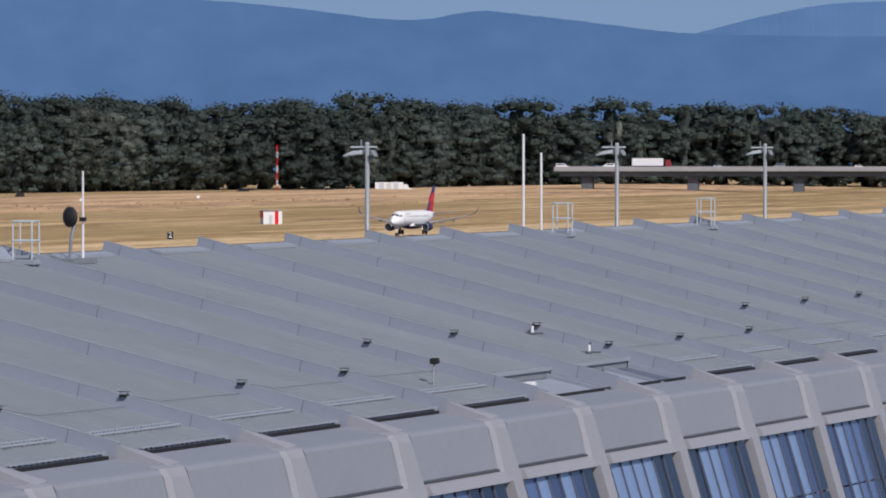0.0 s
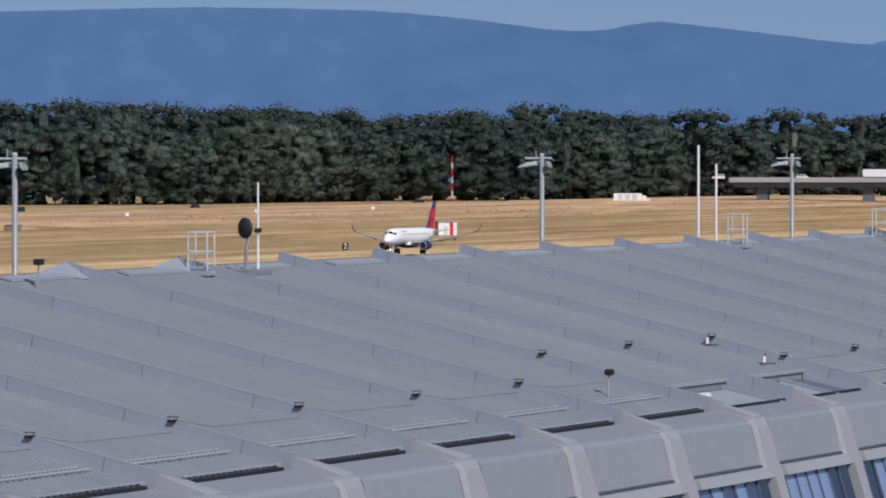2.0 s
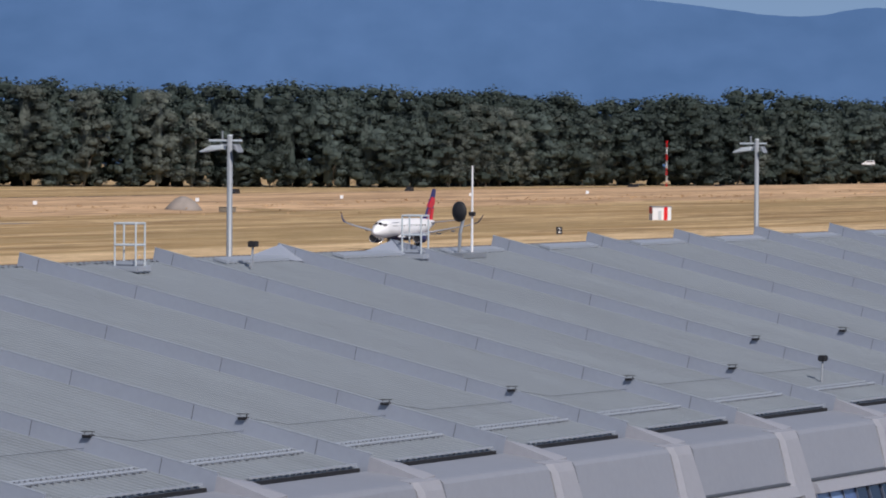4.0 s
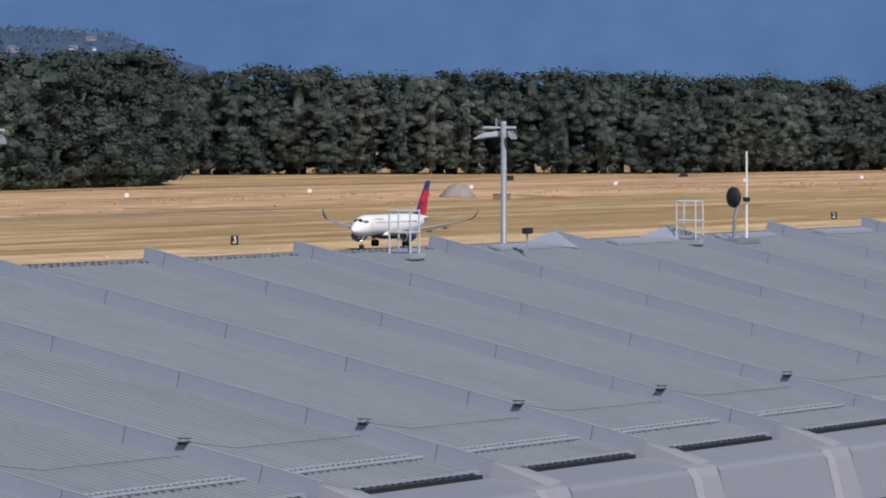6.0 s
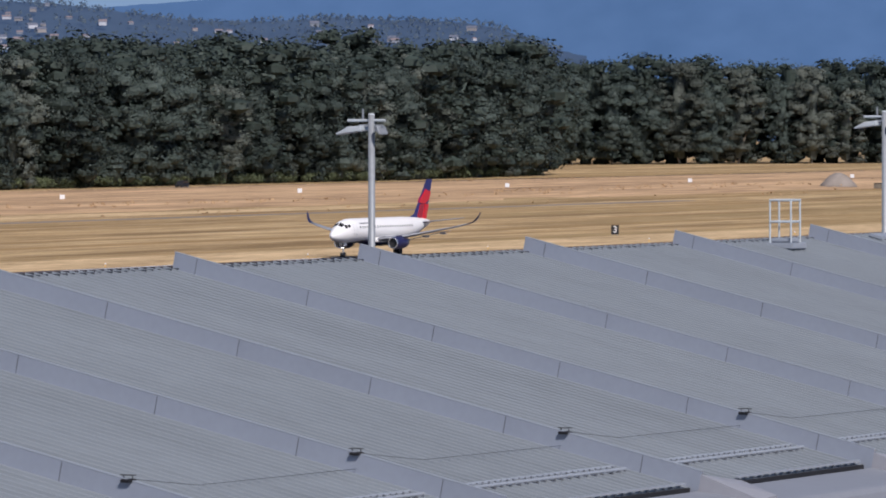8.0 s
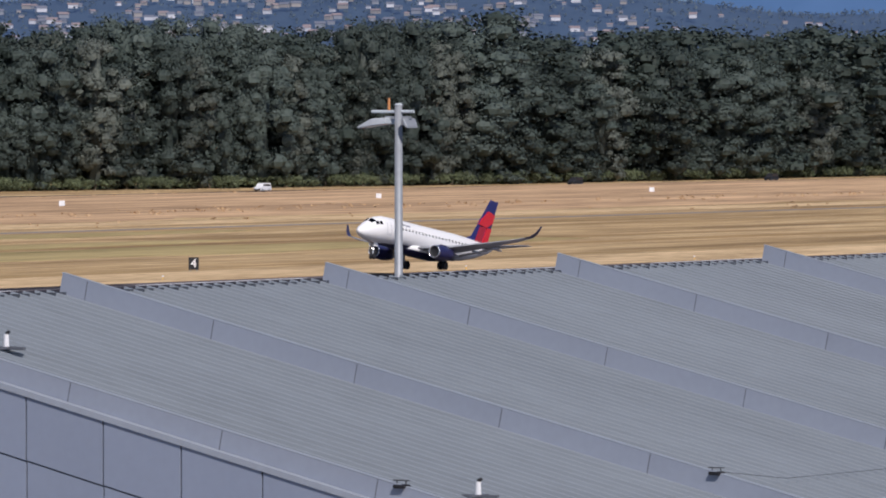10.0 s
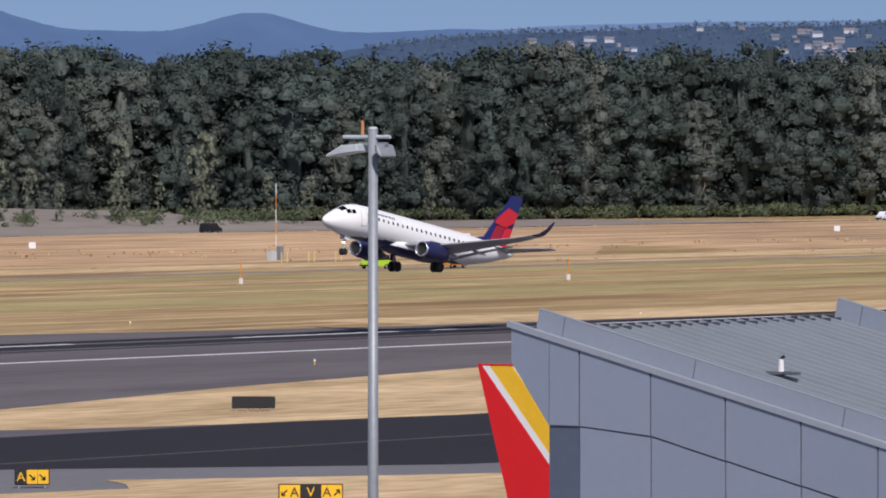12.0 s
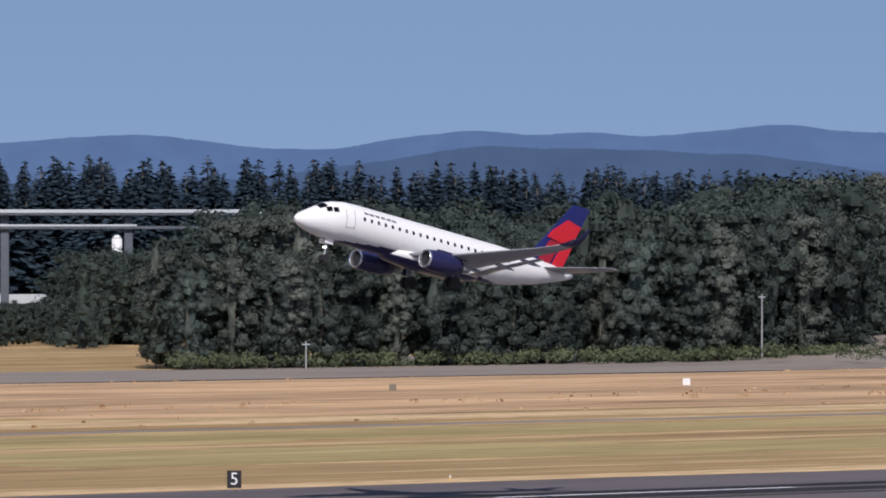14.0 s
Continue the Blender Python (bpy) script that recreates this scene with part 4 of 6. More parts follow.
    for n in range(BAYS + 1):
        at = pose(X0 + BAY * n, 0, 0)
        rib = new("rib")
        rib.parent = hall
        rib.matrix_basis = at
        for me in me_rib:
            share("rib_panel", me, rib, Matrix())
        for me in me_joint:
            share("rib_joint", me, rib, Matrix())
        share("rib_cap", me_cap, rib, Matrix())
        # the lifeline runs lower over the first bays, higher beyond, doubled in between
        for y in ([1.0] if n == 0 else [0.0] if n < 10 else [2.55] if n < 12 else [2.55, -0.2] if n == 12 else [-0.3] if n < 15 else [2.4]):
            y += rng.uniform(-0.08, 0.08)
            share("anchor", me_clip, rib, pose(0, y, y * SLOPE))
        if n in (9, 10):
            share("eave_cricket", me_tent, hall, at)
        share("anchor", me_clip2, rib, pose(rng.uniform(-0.1, 0.1), rng.uniform(-0.3, 0.3), 0))
        share("fascia_frame", me_frame, hall, at)
        share("window_pier", me_pier, hall, at)
        if n == BAYS:
            break
        if n in WELL_BAYS:
            share("roof_sheet", me_sheet_short, hall, at)
            share("roof_sheet", me_sheet_side, hall, at)
        else:
            share("roof_sheet", me_sheet, hall, at)
            share("gutter_lip", me_lip, hall, at)
            share("gutter_end", me_gutter_end, hall, at)
        if n and n not in WELL_BAYS:
            share("snow_rail", me_rail, hall, at)
            tagged(share("rail_clamp_strip", me_clamp, hall, at), kind="stuff")
            share("lifeline_cable", me_cable, hall, at)
        if n < 8:
            tagged(share("eave_guard", me_guard, hall, at), kind="stuff")
        else:
            share("eave_bar", me_bar, hall, at)
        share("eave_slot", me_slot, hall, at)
        share("fascia_top", me_top, hall, at)
        share("fascia_cover", me_cover, hall, at)
        share("fascia_panel", me_panel, hall, at)
        share("shadow_gap", me_gap_shade, hall, at)
        share("window_head", me_sill, hall, at)
        if n >= 6:
            for k in range(6):
                g = rng.choices((0, 1, 2, 3), (5, 4, 3, 2))[0] if k < 4 else rng.choice((2, 3)) if k == 4 else 3
                share("pane", me_glass[g], hall, pose(X0 + BAY * n + 1.1 + 1.48 * k, 0, 0))
                share("pane", me_glass2[rng.choices((g, 3), (2, 1))[0]], hall, pose(X0 + BAY * n + 1.1 + 1.48 * k, 0, 0))
                share("mullion", me_mull, hall, pose(X0 + BAY * n + 1.1 + 1.48 * k, 0, 0))
    # walls below the eaves
    part("wall_south", boxes((X0 + 0.3, X_END, 58.7, 59.0, 0, 8.9), (X0 + 0.3, X_END, 57.0, 58.7, 0, 4.85)), M_FASCIA, hall)
    part("wall_north", boxes((X0 + 0.3, X_END, 79.5, 79.9, 0, 15.6)), M_PANEL, hall)
    part("wall_east", boxes((X_END - 0.3, X_END, 59.0, 79.5, 0, 11.0)), M_PANEL, hall)
    # end wall: parapet band and the panels below it
    def strip(name, y0, y1, ztop0, ztop1, zlow0, zlow1, x0, x1, material):
        bm = bmesh.new()
        loft(bm, [[(x0, y0, zlow0), (x1, y0, zlow0), (x1, y0, ztop0), (x0, y0, ztop0)], [(x0, y1, zlow1), (x1, y1, zlow1), (x1, y1, ztop1), (x0, y1, ztop1)]])
        bmesh.ops.recalc_face_normals(bm, faces=bm.faces)
        return part(name, bm, material, hall)
    top = lambda y: roof_z(y) - 0.02
    seams = [80.55, 78.85, 77.1, 75.3, 73.5, 71.7, 69.9, 68.05, 66.2, 64.4, 62.6, 60.9, 59.0]
    strip("parapet_panel", 79.6, 80.53, top(79.6), top(80.53), 14.05, 15.3, X0 - 0.15, X0 + 0.2, M_PANEL)
    for a, b in zip([79.6] + seams[1:], seams[1:]):
        strip("parapet_panel", b + 0.02, a - 0.02, top(b), top(a), top(b) - 1.32 if b < 77.5 else 14.05, top(a) - 1.32 if a < 77.5 else 14.05, X0 - 0.15, X0 + 0.2, M_PANEL)
        if b < 78:
            strip("wall_panel", b + 0.02, a - 0.02, top(b) - 1.36 if b < 77.5 else 14.02, top(a) - 1.36 if a < 77.5 else 14.02, 5.0, 5.0, X0 - 0.13, X0 + 0.2, M_PANEL)
            strip("wall_panel", b + 0.02, a - 0.02, 4.96, 4.96, 0.0, 0.0, X0 - 0.13, X0 + 0.2, M_PANEL)
    strip("wall_backing", 59.0, 79.58, top(59.0) - 0.05, top(79.58) - 0.05, 0, 0, X0 - 0.10, X0 + 0.28, M_JOINT)
    # almost flush with the panels; the recess's shade is in its dark colour
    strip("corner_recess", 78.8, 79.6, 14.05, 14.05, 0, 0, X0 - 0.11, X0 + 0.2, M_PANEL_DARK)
    strip("parapet_cap", 58.9, 80.62, top(58.9) + 0.06, top(80.62) + 0.06, top(58.9) - 0.06, top(80.62) - 0.06, X0 - 0.19, X0 - 0.012, M_CAP)
    # long open wells by the eave: sunk floor and back wall coloured dark for shade, sloping glass
    for n in WELL_BAYS:
        x = X0 + BAY * n
        part("well_back", boxes((x + 2.9, x + BAY - 0.02, 63.1, 63.2, 10.9, 11.52)), M_DARK, hall)
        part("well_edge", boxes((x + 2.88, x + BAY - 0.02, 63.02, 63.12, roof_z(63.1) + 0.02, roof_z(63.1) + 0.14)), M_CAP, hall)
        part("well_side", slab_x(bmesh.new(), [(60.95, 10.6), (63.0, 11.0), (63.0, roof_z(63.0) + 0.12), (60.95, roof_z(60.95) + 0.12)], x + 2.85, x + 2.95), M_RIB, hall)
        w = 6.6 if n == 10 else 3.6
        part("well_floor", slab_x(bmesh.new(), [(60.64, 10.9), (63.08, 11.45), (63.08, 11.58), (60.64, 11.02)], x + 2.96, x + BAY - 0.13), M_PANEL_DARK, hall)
        part("well_wall", slab_x(bmesh.new(), [(60.64, 10.6), (63.06, 11.0), (63.06, roof_z(63.06) - 0.02), (60.64, roof_z(60.64) - 0.02)], x + BAY - 0.12, x + BAY - 0.02), M_RIB, hall)
        part("well_glass", slab_x(bmesh.new(), [(60.68, 11.05), (62.8, 11.535), (62.8, 11.575), (60.68, 11.09)], x + 3.3, x + 3.3 + w), M_CAP, hall)
        part("well_kerb", slab_x(bmesh.new(), [(60.66, 10.95), (63.0, 11.45), (63.0, 11.74), (60.66, 11.16)], x + 3.6 + w, x + 3.8 + w), M_RIB, hall)
    x = X0 + BAY * 10
    part("well_lamp", boxes((x + 5.2, x + 5.5, 62.3, 62.6, 11.15, 11.6), (x + 5.7, x + 6.3, 62.3, 62.6, 11.2, 11.6), bevel=0.04), M_WHITE, hall)


concourse()


def roof_things():
    def roof_guard(x, y, h=1.3):
        z = roof_z(y) + 0.1
        e = thing("roof_hatch_guard", pose(x, y, z), "white tubular guard rail round a roof hatch", "guard rail", "roof hatch guards")
        part("base_plate", boxes((-0.6, 0.6, -0.5, 0.5, -0.1, 0.1), bevel=0.03), M_CAP, e)
        part("hatch", boxes((-0.35, 0.35, -0.35, 0.35, 0.1, 0.24), bevel=0.04), M_CAP, e)
        for px in (-0.38, 0.38):
            for py in (-0.35, 0.35):
                part("post", tube(bmesh.new(), (px, py, 0.08), (px, py, h), 0.032, n=8), M_LAMP, e)
        for pz in (0.75, h):
            bm = bmesh.new()
            for py in (-0.35, 0.35):
                tube(bm, (-0.4, py, pz), (0.4, py, pz), 0.034, n=8)
            for px in (-0.4, 0.4):
                tube(bm, (px, -0.35, pz), (px, 0.35, pz), 0.034, n=8)
            part("rail", bm, M_LAMP, e)
    for az in (-5.93, -3.52, 1.01, 2.22):
        roof_guard(on_line(az, 79.0), 79.0, 1.42)
    # radar-like round dish on a post
    x = on_line(-3.15, 79)
    e = thing("dish_antenna", pose(x, 79, roof_z(79)), "dark round dish antenna on a bent post", "antenna")
    bm = bmesh.new()
    tube(bm, (0, 0, -0.05), (-0.02, -0.05, 0.85), 0.06, n=8)
    tube(bm, (-0.02, -0.05, 0.85), (0.1, -0.12, 1.35), 0.06, n=8)
    part("post", bm, M_STEEL, e)
    bm = bmesh.new()
    rings = []
    for j in range(6):
        u = j / 5
        rings.append([(-0.18 + 0.16 * u * u, 0.37 * u * math.cos(a) + 0.001, 1.62 + 0.37 * u * math.sin(a)) for a in (2 * math.pi * k / 20 for k in range(20))])
    for j in range(5, -1, -1):
        u = j / 5
        rings.append([(-0.12 + 0.16 * u * u, 0.37 * u * math.cos(a) + 0.001, 1.62 + 0.37 * u * math.sin(a)) for a in (2 * math.pi * k / 20 for k in range(20))])
    loft(bm, rings, cap=False)
    d = part("dish", bm, M_BLACK, e, "matt black dish", True)
    d.rotation_euler = (0, 0, radians(-30))
    part("base_plate", boxes((-1.0, 1.6, -0.5, 0.5, -0.05, 0.16), bevel=0.03), M_STEEL, e)
    for az, top, y in ((-3.04, 18.95, 79.0),):
        x = on_line(az, y)
        e = thing("roof_mast", pose(x, y, roof_z(y)), "slender pale mast standing on the roof", "mast")
        part("pole", tube(bmesh.new(), (0, 0, 0), (0, 0, top - roof_z(y)), 0.05, 0.035, n=8), M_WHITE, e)
        part("clamp", boxes((-0.1, 0.1, -0.1, 0.1, 1.45, 1.6)), M_BLACK, e)
    # lightning points / small roof gadgets
    for x, y in ((114.9, 76.0), (114.9, 65.0), (244.9, 66.75), (243.4, 64.15)):
        e = thing("roof_anchor_post", pose(x, y, roof_z(y)), "small white anchor post on a crossed base", "anchor post", "anchor posts")
        part("base", boxes((-0.35, 0.35, -0.05, 0.05, 0.09, 0.15), (-0.05, 0.05, -0.45, 0.35, 0.09, 0.15), bevel=0.01), M_JOINT, e)
        part("post", tube(bmesh.new(), (0, 0, 0.12), (0, 0, 0.40), 0.065, 0.05, n=10), M_WHITE, e)
        part("head", tube(bmesh.new(), (0.0, 0, 0.40), (0.03, -0.06, 0.47), 0.045, 0.03, n=8), M_BLACK, e, "dark cap")
    for x, y in ((on_line(-4.9, 78.6), 78.6), (on_line(-0.08, 63.0), 63.0)):
        e = thing("roof_camera", pose(x, y, roof_z(y)), "small camera on a short tripod post", "camera mount", "camera mounts")
        bm = bmesh.new()
        tube(bm, (0, 0, 0), (0.1, 0, 0.8), 0.04, n=6)
        tube(bm, (-0.35, -0.1, 0.05), (0.1, 0, 0.8), 0.03, n=6)
        part("post", bm, M_STEEL, e)
        part("head", boxes((-0.1, 0.35, -0.12, 0.12, 0.75, 0.95), bevel=0.03), M_BLACK, e)


roof_things()


# ======== apron light poles, masts ========
def light_pole(az, top, y=105.0, beacon=False, r=0.14):
    x = on_line(az, y)
    e = thing("apron_light_pole", pose(x, y, 0), "tall grey apron light pole with a flat floodlight head", "light pole", "apron light poles")
    part("base", boxes((-0.4, 0.4, -0.4, 0.4, 0, 0.5), bevel=0.05), M_CONCRETE, e)
    part("pole", tube(bmesh.new(), (0, 0, 0.4), (0, 0, top), r * 1.15, r * 0.85, n=20), M_POLE, e, smooth=True)
    part("pole_cap", tube(bmesh.new(), (0, 0, top), (0, 0, top + 0.06), r * 0.95, r * 0.6, n=20), M_LAMP, e)
    bm = bmesh.new()
    tube(bm, (0, -0.55, top - 0.2), (0, 0.95, top - 0.2), 0.05, n=8)
    part("crossarm", bm, M_LAMP, e)
    for s in (1, -1):
        bm = bmesh.new()
        w = 1.0 if s > 0 else 0.22
        tilt = 0.16
        ring = lambda yy, h, zz, hw: [(-hw, yy, zz), (hw, yy, zz), (hw, yy, zz + h), (-hw, yy, zz + h)]
        loft(bm, [ring(s * 0.28, 0.20, top - 0.58, 0.32), ring(s * (0.28 + w * 0.5), 0.22, top - 0.58 - tilt * 0.35, 0.36), ring(s * (0.28 + w), 0.06, top - 0.56 - tilt, 0.34)])
        bmesh.ops.recalc_face_normals(bm, faces=bm.faces)
        bmesh.ops.bevel(bm, geom=bm.edges[:], offset=0.02, segments=1, affect="EDGES")
        head = part("floodlight", bm, M_LAMP if s > 0 else M_POLE, e)
        if s > 0:
            head["label"] = "pale flat floodlight head"
        part("bracket", boxes((-0.04, 0.04, s * 0.1 - 0.05, s * 0.45, top - 0.42, top - 0.34)), M_POLE, e)
    bm = tube(bmesh.new(), (0, 0.34, top - 0.15), (0, 0.34, top + 0.22), 0.045, 0.035, n=8)
    part("beacon", bm, mat("beacon_orange", (0.62, 0.27, 0.10), 0.4) if beacon else M_STEEL, e)


for az, top, be in ((-20.93, 20.05, True), (-14.17, 20.02, True), (-9.42, 19.9, False), (-5.09, 19.95, False), (-0.64, 19.9, False), (1.47, 19.85, False), (2.72, 19.8, False)):
    light_pole(az, top, 105.0, be)
for az, top in ((0.68, 20.5), (0.83, 19.25)):
    x = on_line(az, 120)
    e = thing("thin_mast", pose(x, 120, 0), "thin white mast beyond the concourse", "mast", "thin masts")
    part("pole", tube(bmesh.new(), (0, 0, 0), (0, 0, top), 0.11, 0.08, n=10), M_WHITE, e)
    part("base", boxes((-0.3, 0.3, -0.3, 0.3, 0, 0.4), bevel=0.04), M_CONCRETE, e)


# ======== parked airliner's tail beyond the corner of the concourse ========
def parked_tail():
    p = spot(-20.03, 415.0, 12.74)
    e = thing("parked_airliner", pose(p.x, p.y, 0), "parked airliner with a red fin and yellow and white stripes", "airliner")
    def fin_slice(z, t):
        """Trailing and leading y at height z."""
        return -0.286 * (12.74 - z) , -1.37 - 0.86 * (12.74 - z)
    def plate(name, f0, f1, material, x=0.16, z0=5.0, z1=12.74):
        bm = bmesh.new()
        rings = []
        for z in (z0, z1):
            a, b = fin_slice(z, 0)
            ya, yb = a + (b - a) * f0(z), a + (b - a) * f1(z)
            th = x * (1.0 if z == z0 else 0.6)
            rings.append([(-th, ya, z), (th, ya, z), (th, yb, z), (-th, yb, z)])
        loft(bm, rings)
        bmesh.ops.recalc_face_normals(bm, faces=bm.faces)
        return part(name, bm, material, e)
    lerp = lambda a, b: (lambda z: a + (b - a) * (12.74 - z) / 7.74)
    # stripes run parallel to the leading edge; widths as shares of the chord
    def chord(z):
        a, b = fin_slice(z, 0)
        return a - b
    lead = lambda w: (lambda z: 1 - w / chord(z))
    plate("fin", lambda z: 0.0, lead(1.20), M_TAILRED)
    plate("white_stripe", lead(1.20), lead(0.92), M_WHITE, 0.155)
    plate("yellow_stripe", lead(0.92), lead(0.06), M_YELLOW, 0.15)
    plate("leading_edge", lead(0.06), lambda z: 1.0, M_WHITE, 0.12)
    part("fin_tip", boxes((-0.10, 0.10, -1.39, 0.02, 12.74, 12.80), bevel=0.02), M_TAILRED, e)
    bm = bmesh.new()
    rings = []
    for y, r, z in ((3.0, 0.25, 5.0), (0.5, 0.8, 4.6), (-4, 1.5, 4.0), (-9, 1.9, 3.6), (-22, 1.9, 3.6), (-30, 1.8, 3.6), (-33.5, 1.0, 3.2), (-34.8, 0.2, 3.0)):
        rings.append([(r * math.cos(a), y, z + r * math.sin(a)) for a in (2 * math.pi * k / 20 for k in range(20))])
    loft(bm, rings)
    bmesh.ops.recalc_face_normals(bm, faces=bm.faces)
    part("fuselage", bm, M_TAILRED, e, smooth=True)
    for s in (-1, 1):
        bm = bmesh.new()
        loft(bm, [[(s * 0.6, 1.0, 4.9), (s * 0.6, -3.0, 4.9), (s * 0.6, -3.0, 5.1), (s * 0.6, 1.0, 5.1)], [(s * 6.5, 2.6, 5.5), (s * 6.5, 1.2, 5.5), (s * 6.5, 1.2, 5.6), (s * 6.5, 2.6, 5.6)]])
        bmesh.ops.recalc_face_normals(bm, faces=bm.faces)
        part("tailplane", bm, M_WINGGREY, e)
        part("wheel", tube(bmesh.new(), (s * 2.4, -16, 0.55), (s * 3.0, -16, 0.55), 0.55, n=16), M_TYRE, e)
        part("gear_leg", tube(bmesh.new(), (s * 2.7, -16, 0.5), (s * 2.5, -16, 2.4), 0.12, n=8), M_STEEL, e)
        bm = bmesh.new()
        loft(bm, [[(s * 1.6, -13.5, 2.4), (s * 1.6, -21, 2.4), (s * 1.6, -21, 2.9), (s * 1.6, -13.5, 2.9)], [(s * 16, -9.2, 3.8), (s * 16, -10.8, 3.8), (s * 16, -10.8, 3.95), (s * 16, -9.2, 3.95)]])
        bmesh.ops.recalc_face_normals(bm, faces=bm.faces)
        part("wing", bm, M_WINGGREY, e)
    part("nose_wheel", tube(bmesh.new(), (-0.3, -30, 0.4), (0.3, -30, 0.4), 0.4, n=14), M_TYRE, e)


parked_tail()


# ======== the departing jet (nose towards -x, origin under the main wheels) ========
def build_jet():
    jet = thing("regional_jet", pose(1400, 400, 0.45), "white regional jet with navy belly, red and blue fin, gear down", "airliner")
    CZ = 3.3
    st = [(-15.2, 0.03, 2.72), (-15.1, 0.24, 2.73), (-14.8, 0.46, 2.76), (-14.3, 0.70, 2.82), (-13.6, 0.94, 2.92), (-13.0, 1.12, 3.02), (-12.3, 1.30, 3.12), (-11.5, 1.44, 3.2), (-10.4, 1.53, 3.28), (-9, 1.55, CZ), (-4, 1.55, CZ), (0, 1.55, CZ), (4, 1.55, CZ), (7, 1.50, 3.36), (9.5, 1.30, 3.52), (12, 1.0, 3.75), (14, 0.68, 3.98), (15.6, 0.40, 4.15), (16.4, 0.16, 4.22)]
    N = 64
    fine = sorted(set([q[0] for q in st] + [-13.8 + 0.45 * k for k in range(62)]))
    st = [(x, float(np.interp(x, [q[0] for q in st], [q[1] for q in st])), float(np.interp(x, [q[0] for q in st], [q[2] for q in st]))) for x in fine]
    rings = []
    for x, r, z in st:
        up = float(np.interp(x, [-14.3, -12.6], [1.0, 1.13]))
        rings.append([(x, r * math.sin(a), z + r * (up if math.cos(a) > 0 else 1.05) * math.cos(a)) for a in (2 * math.pi * k / N for k in range(N))])
    def paint(i, k):
        a = abs(((k + 0.5) / N * 2 * math.pi + math.pi) % (2 * math.pi) - math.pi)
        x = st[i][0]
        lim = float(np.interp(x, [-12.4, -10.5, -7, -4, 3.5, 6.5, 8.0], [3.1, 2.72, 2.42, 2.28, 2.30, 2.75, 3.15]))
        return 1 if a > lim and -12.4 < x < 8 else 0
    bm = loft(bmesh.new(), rings, mi=paint)
    bmesh.ops.recalc_face_normals(bm, faces=bm.faces)
    part("fuselage", bm, [M_JET, M_NAVY], jet, smooth=True)
    # wing-root fairing
    bm = bmesh.new()
    rr = []
    for x, w, h in ((-5.6, 0.3, 0.2), (-4.4, 1.35, 0.62), (-2, 1.72, 0.82), (2, 1.72, 0.82), (4.2, 1.3, 0.6), (5.8, 0.25, 0.2)):
        rr.append([(x, w * math.cos(a), 1.98 + h * math.sin(a)) for a in (2 * math.pi * k / 18 for k in range(18))])
    loft(bm, rr, mi=lambda i, k: 1 if k > 9 else 0)
    bmesh.ops.recalc_face_normals(bm, faces=bm.faces)
    part("wing_fairing", bm, [M_JET, M_NAVY], jet, smooth=True)
    def aero(x0, c, y, z, t):
        """A wing section: leading edge x0, chord c, thickness share t."""
        pts = []
        for u, v in ((0, 0), (0.03, 0.35), (0.15, 0.85), (0.4, 1.0), (0.7, 0.6), (1, 0.06), (1, -0.06), (0.7, -0.3), (0.4, -0.55), (0.15, -0.5), (0.03, -0.28)):
            pts.append((x0 + c * u, y, z + c * t * 0.5 * v))
        return pts
    for s in (-1, 1):
        bm = loft(bmesh.new(), [aero(-3.8, 6.8, s * 1.2, 2.05, 0.13), aero(-1.5, 4.4, s * 4.3, 2.48, 0.12), aero(2.0, 2.0, s * 10.4, 3.75, 0.11), aero(2.9, 1.4, s * 12.0, 4.2, 0.10)])
        bmesh.ops.recalc_face_normals(bm, faces=bm.faces)
        wing = part("wing", bm, M_WINGGREY, jet, smooth=True)
        bm = loft(bmesh.new(), [aero(2.9, 1.4, s * 12.0, 4.2, 0.10), aero(3.35, 1.05, s * 12.5, 4.4, 0.09), aero(3.9, 0.7, s * 12.95, 4.95, 0.08), aero(4.5, 0.36, s * 13.25, 5.75, 0.08)])
        bmesh.ops.recalc_face_normals(bm, faces=bm.faces)
        part("winglet", bm, M_NAVY, jet, "dark blue upturned winglet", True)
        # flap, its track fairings
        bm = loft(bmesh.new(), [aero(2.9, 1.2, s * 1.8, 1.74, 0.10), aero(2.85, 1.0, s * 4.5, 2.25, 0.10), aero(3.7, 0.7, s * 8.9, 3.2, 0.10)])
        bmesh.ops.recalc_face_normals(bm, faces=bm.faces)
        part("flap", bm, M_WINGGREY, jet, "lowered trailing-edge flap", True)
        for y, x in ((3.0, 2.0), (5.6, 2.4), (8.0, 3.0)):
            bm = bmesh.new()
            rr = []
            for u, r in ((0, 0.03), (0.25, 0.16), (0.6, 0.17), (1, 0.03)):
                rr.append([(x - 0.6 + 2.6 * u, s * y + r * 0.7 * math.cos(a), 1.50 + 0.175 * y + r * math.sin(a) - 0.12 * u) for a in (2 * math.pi * k / 10 for k in range(10))])
            loft(bm, rr)
            bmesh.ops.recalc_face_normals(bm, faces=bm.faces)
            part("flap_track", bm, M_WINGGREY, jet, smooth=True)
        # engine
        ey, ez = s * 4.1, 1.62
        bm = bmesh.new()
        circ = lambda x, r, zz=0.0: [(x + 1.85, ey + r * math.cos(a), ez + zz + r * math.sin(a)) for a in (2 * math.pi * k / 24 for k in range(24))]
        loft(bm, [circ(-6.05, 0.76), circ(-5.4, 0.86), circ(-4.4, 0.87), circ(-3.2, 0.79), circ(-2.3, 0.64), circ(-2.3, 0.58), circ(-3.0, 0.56)], cap=False)
        bmesh.ops.recalc_face_normals(bm, faces=bm.faces)
        nac = part("nacelle", bm, M_NAVY, jet, "navy engine nacelle", True)
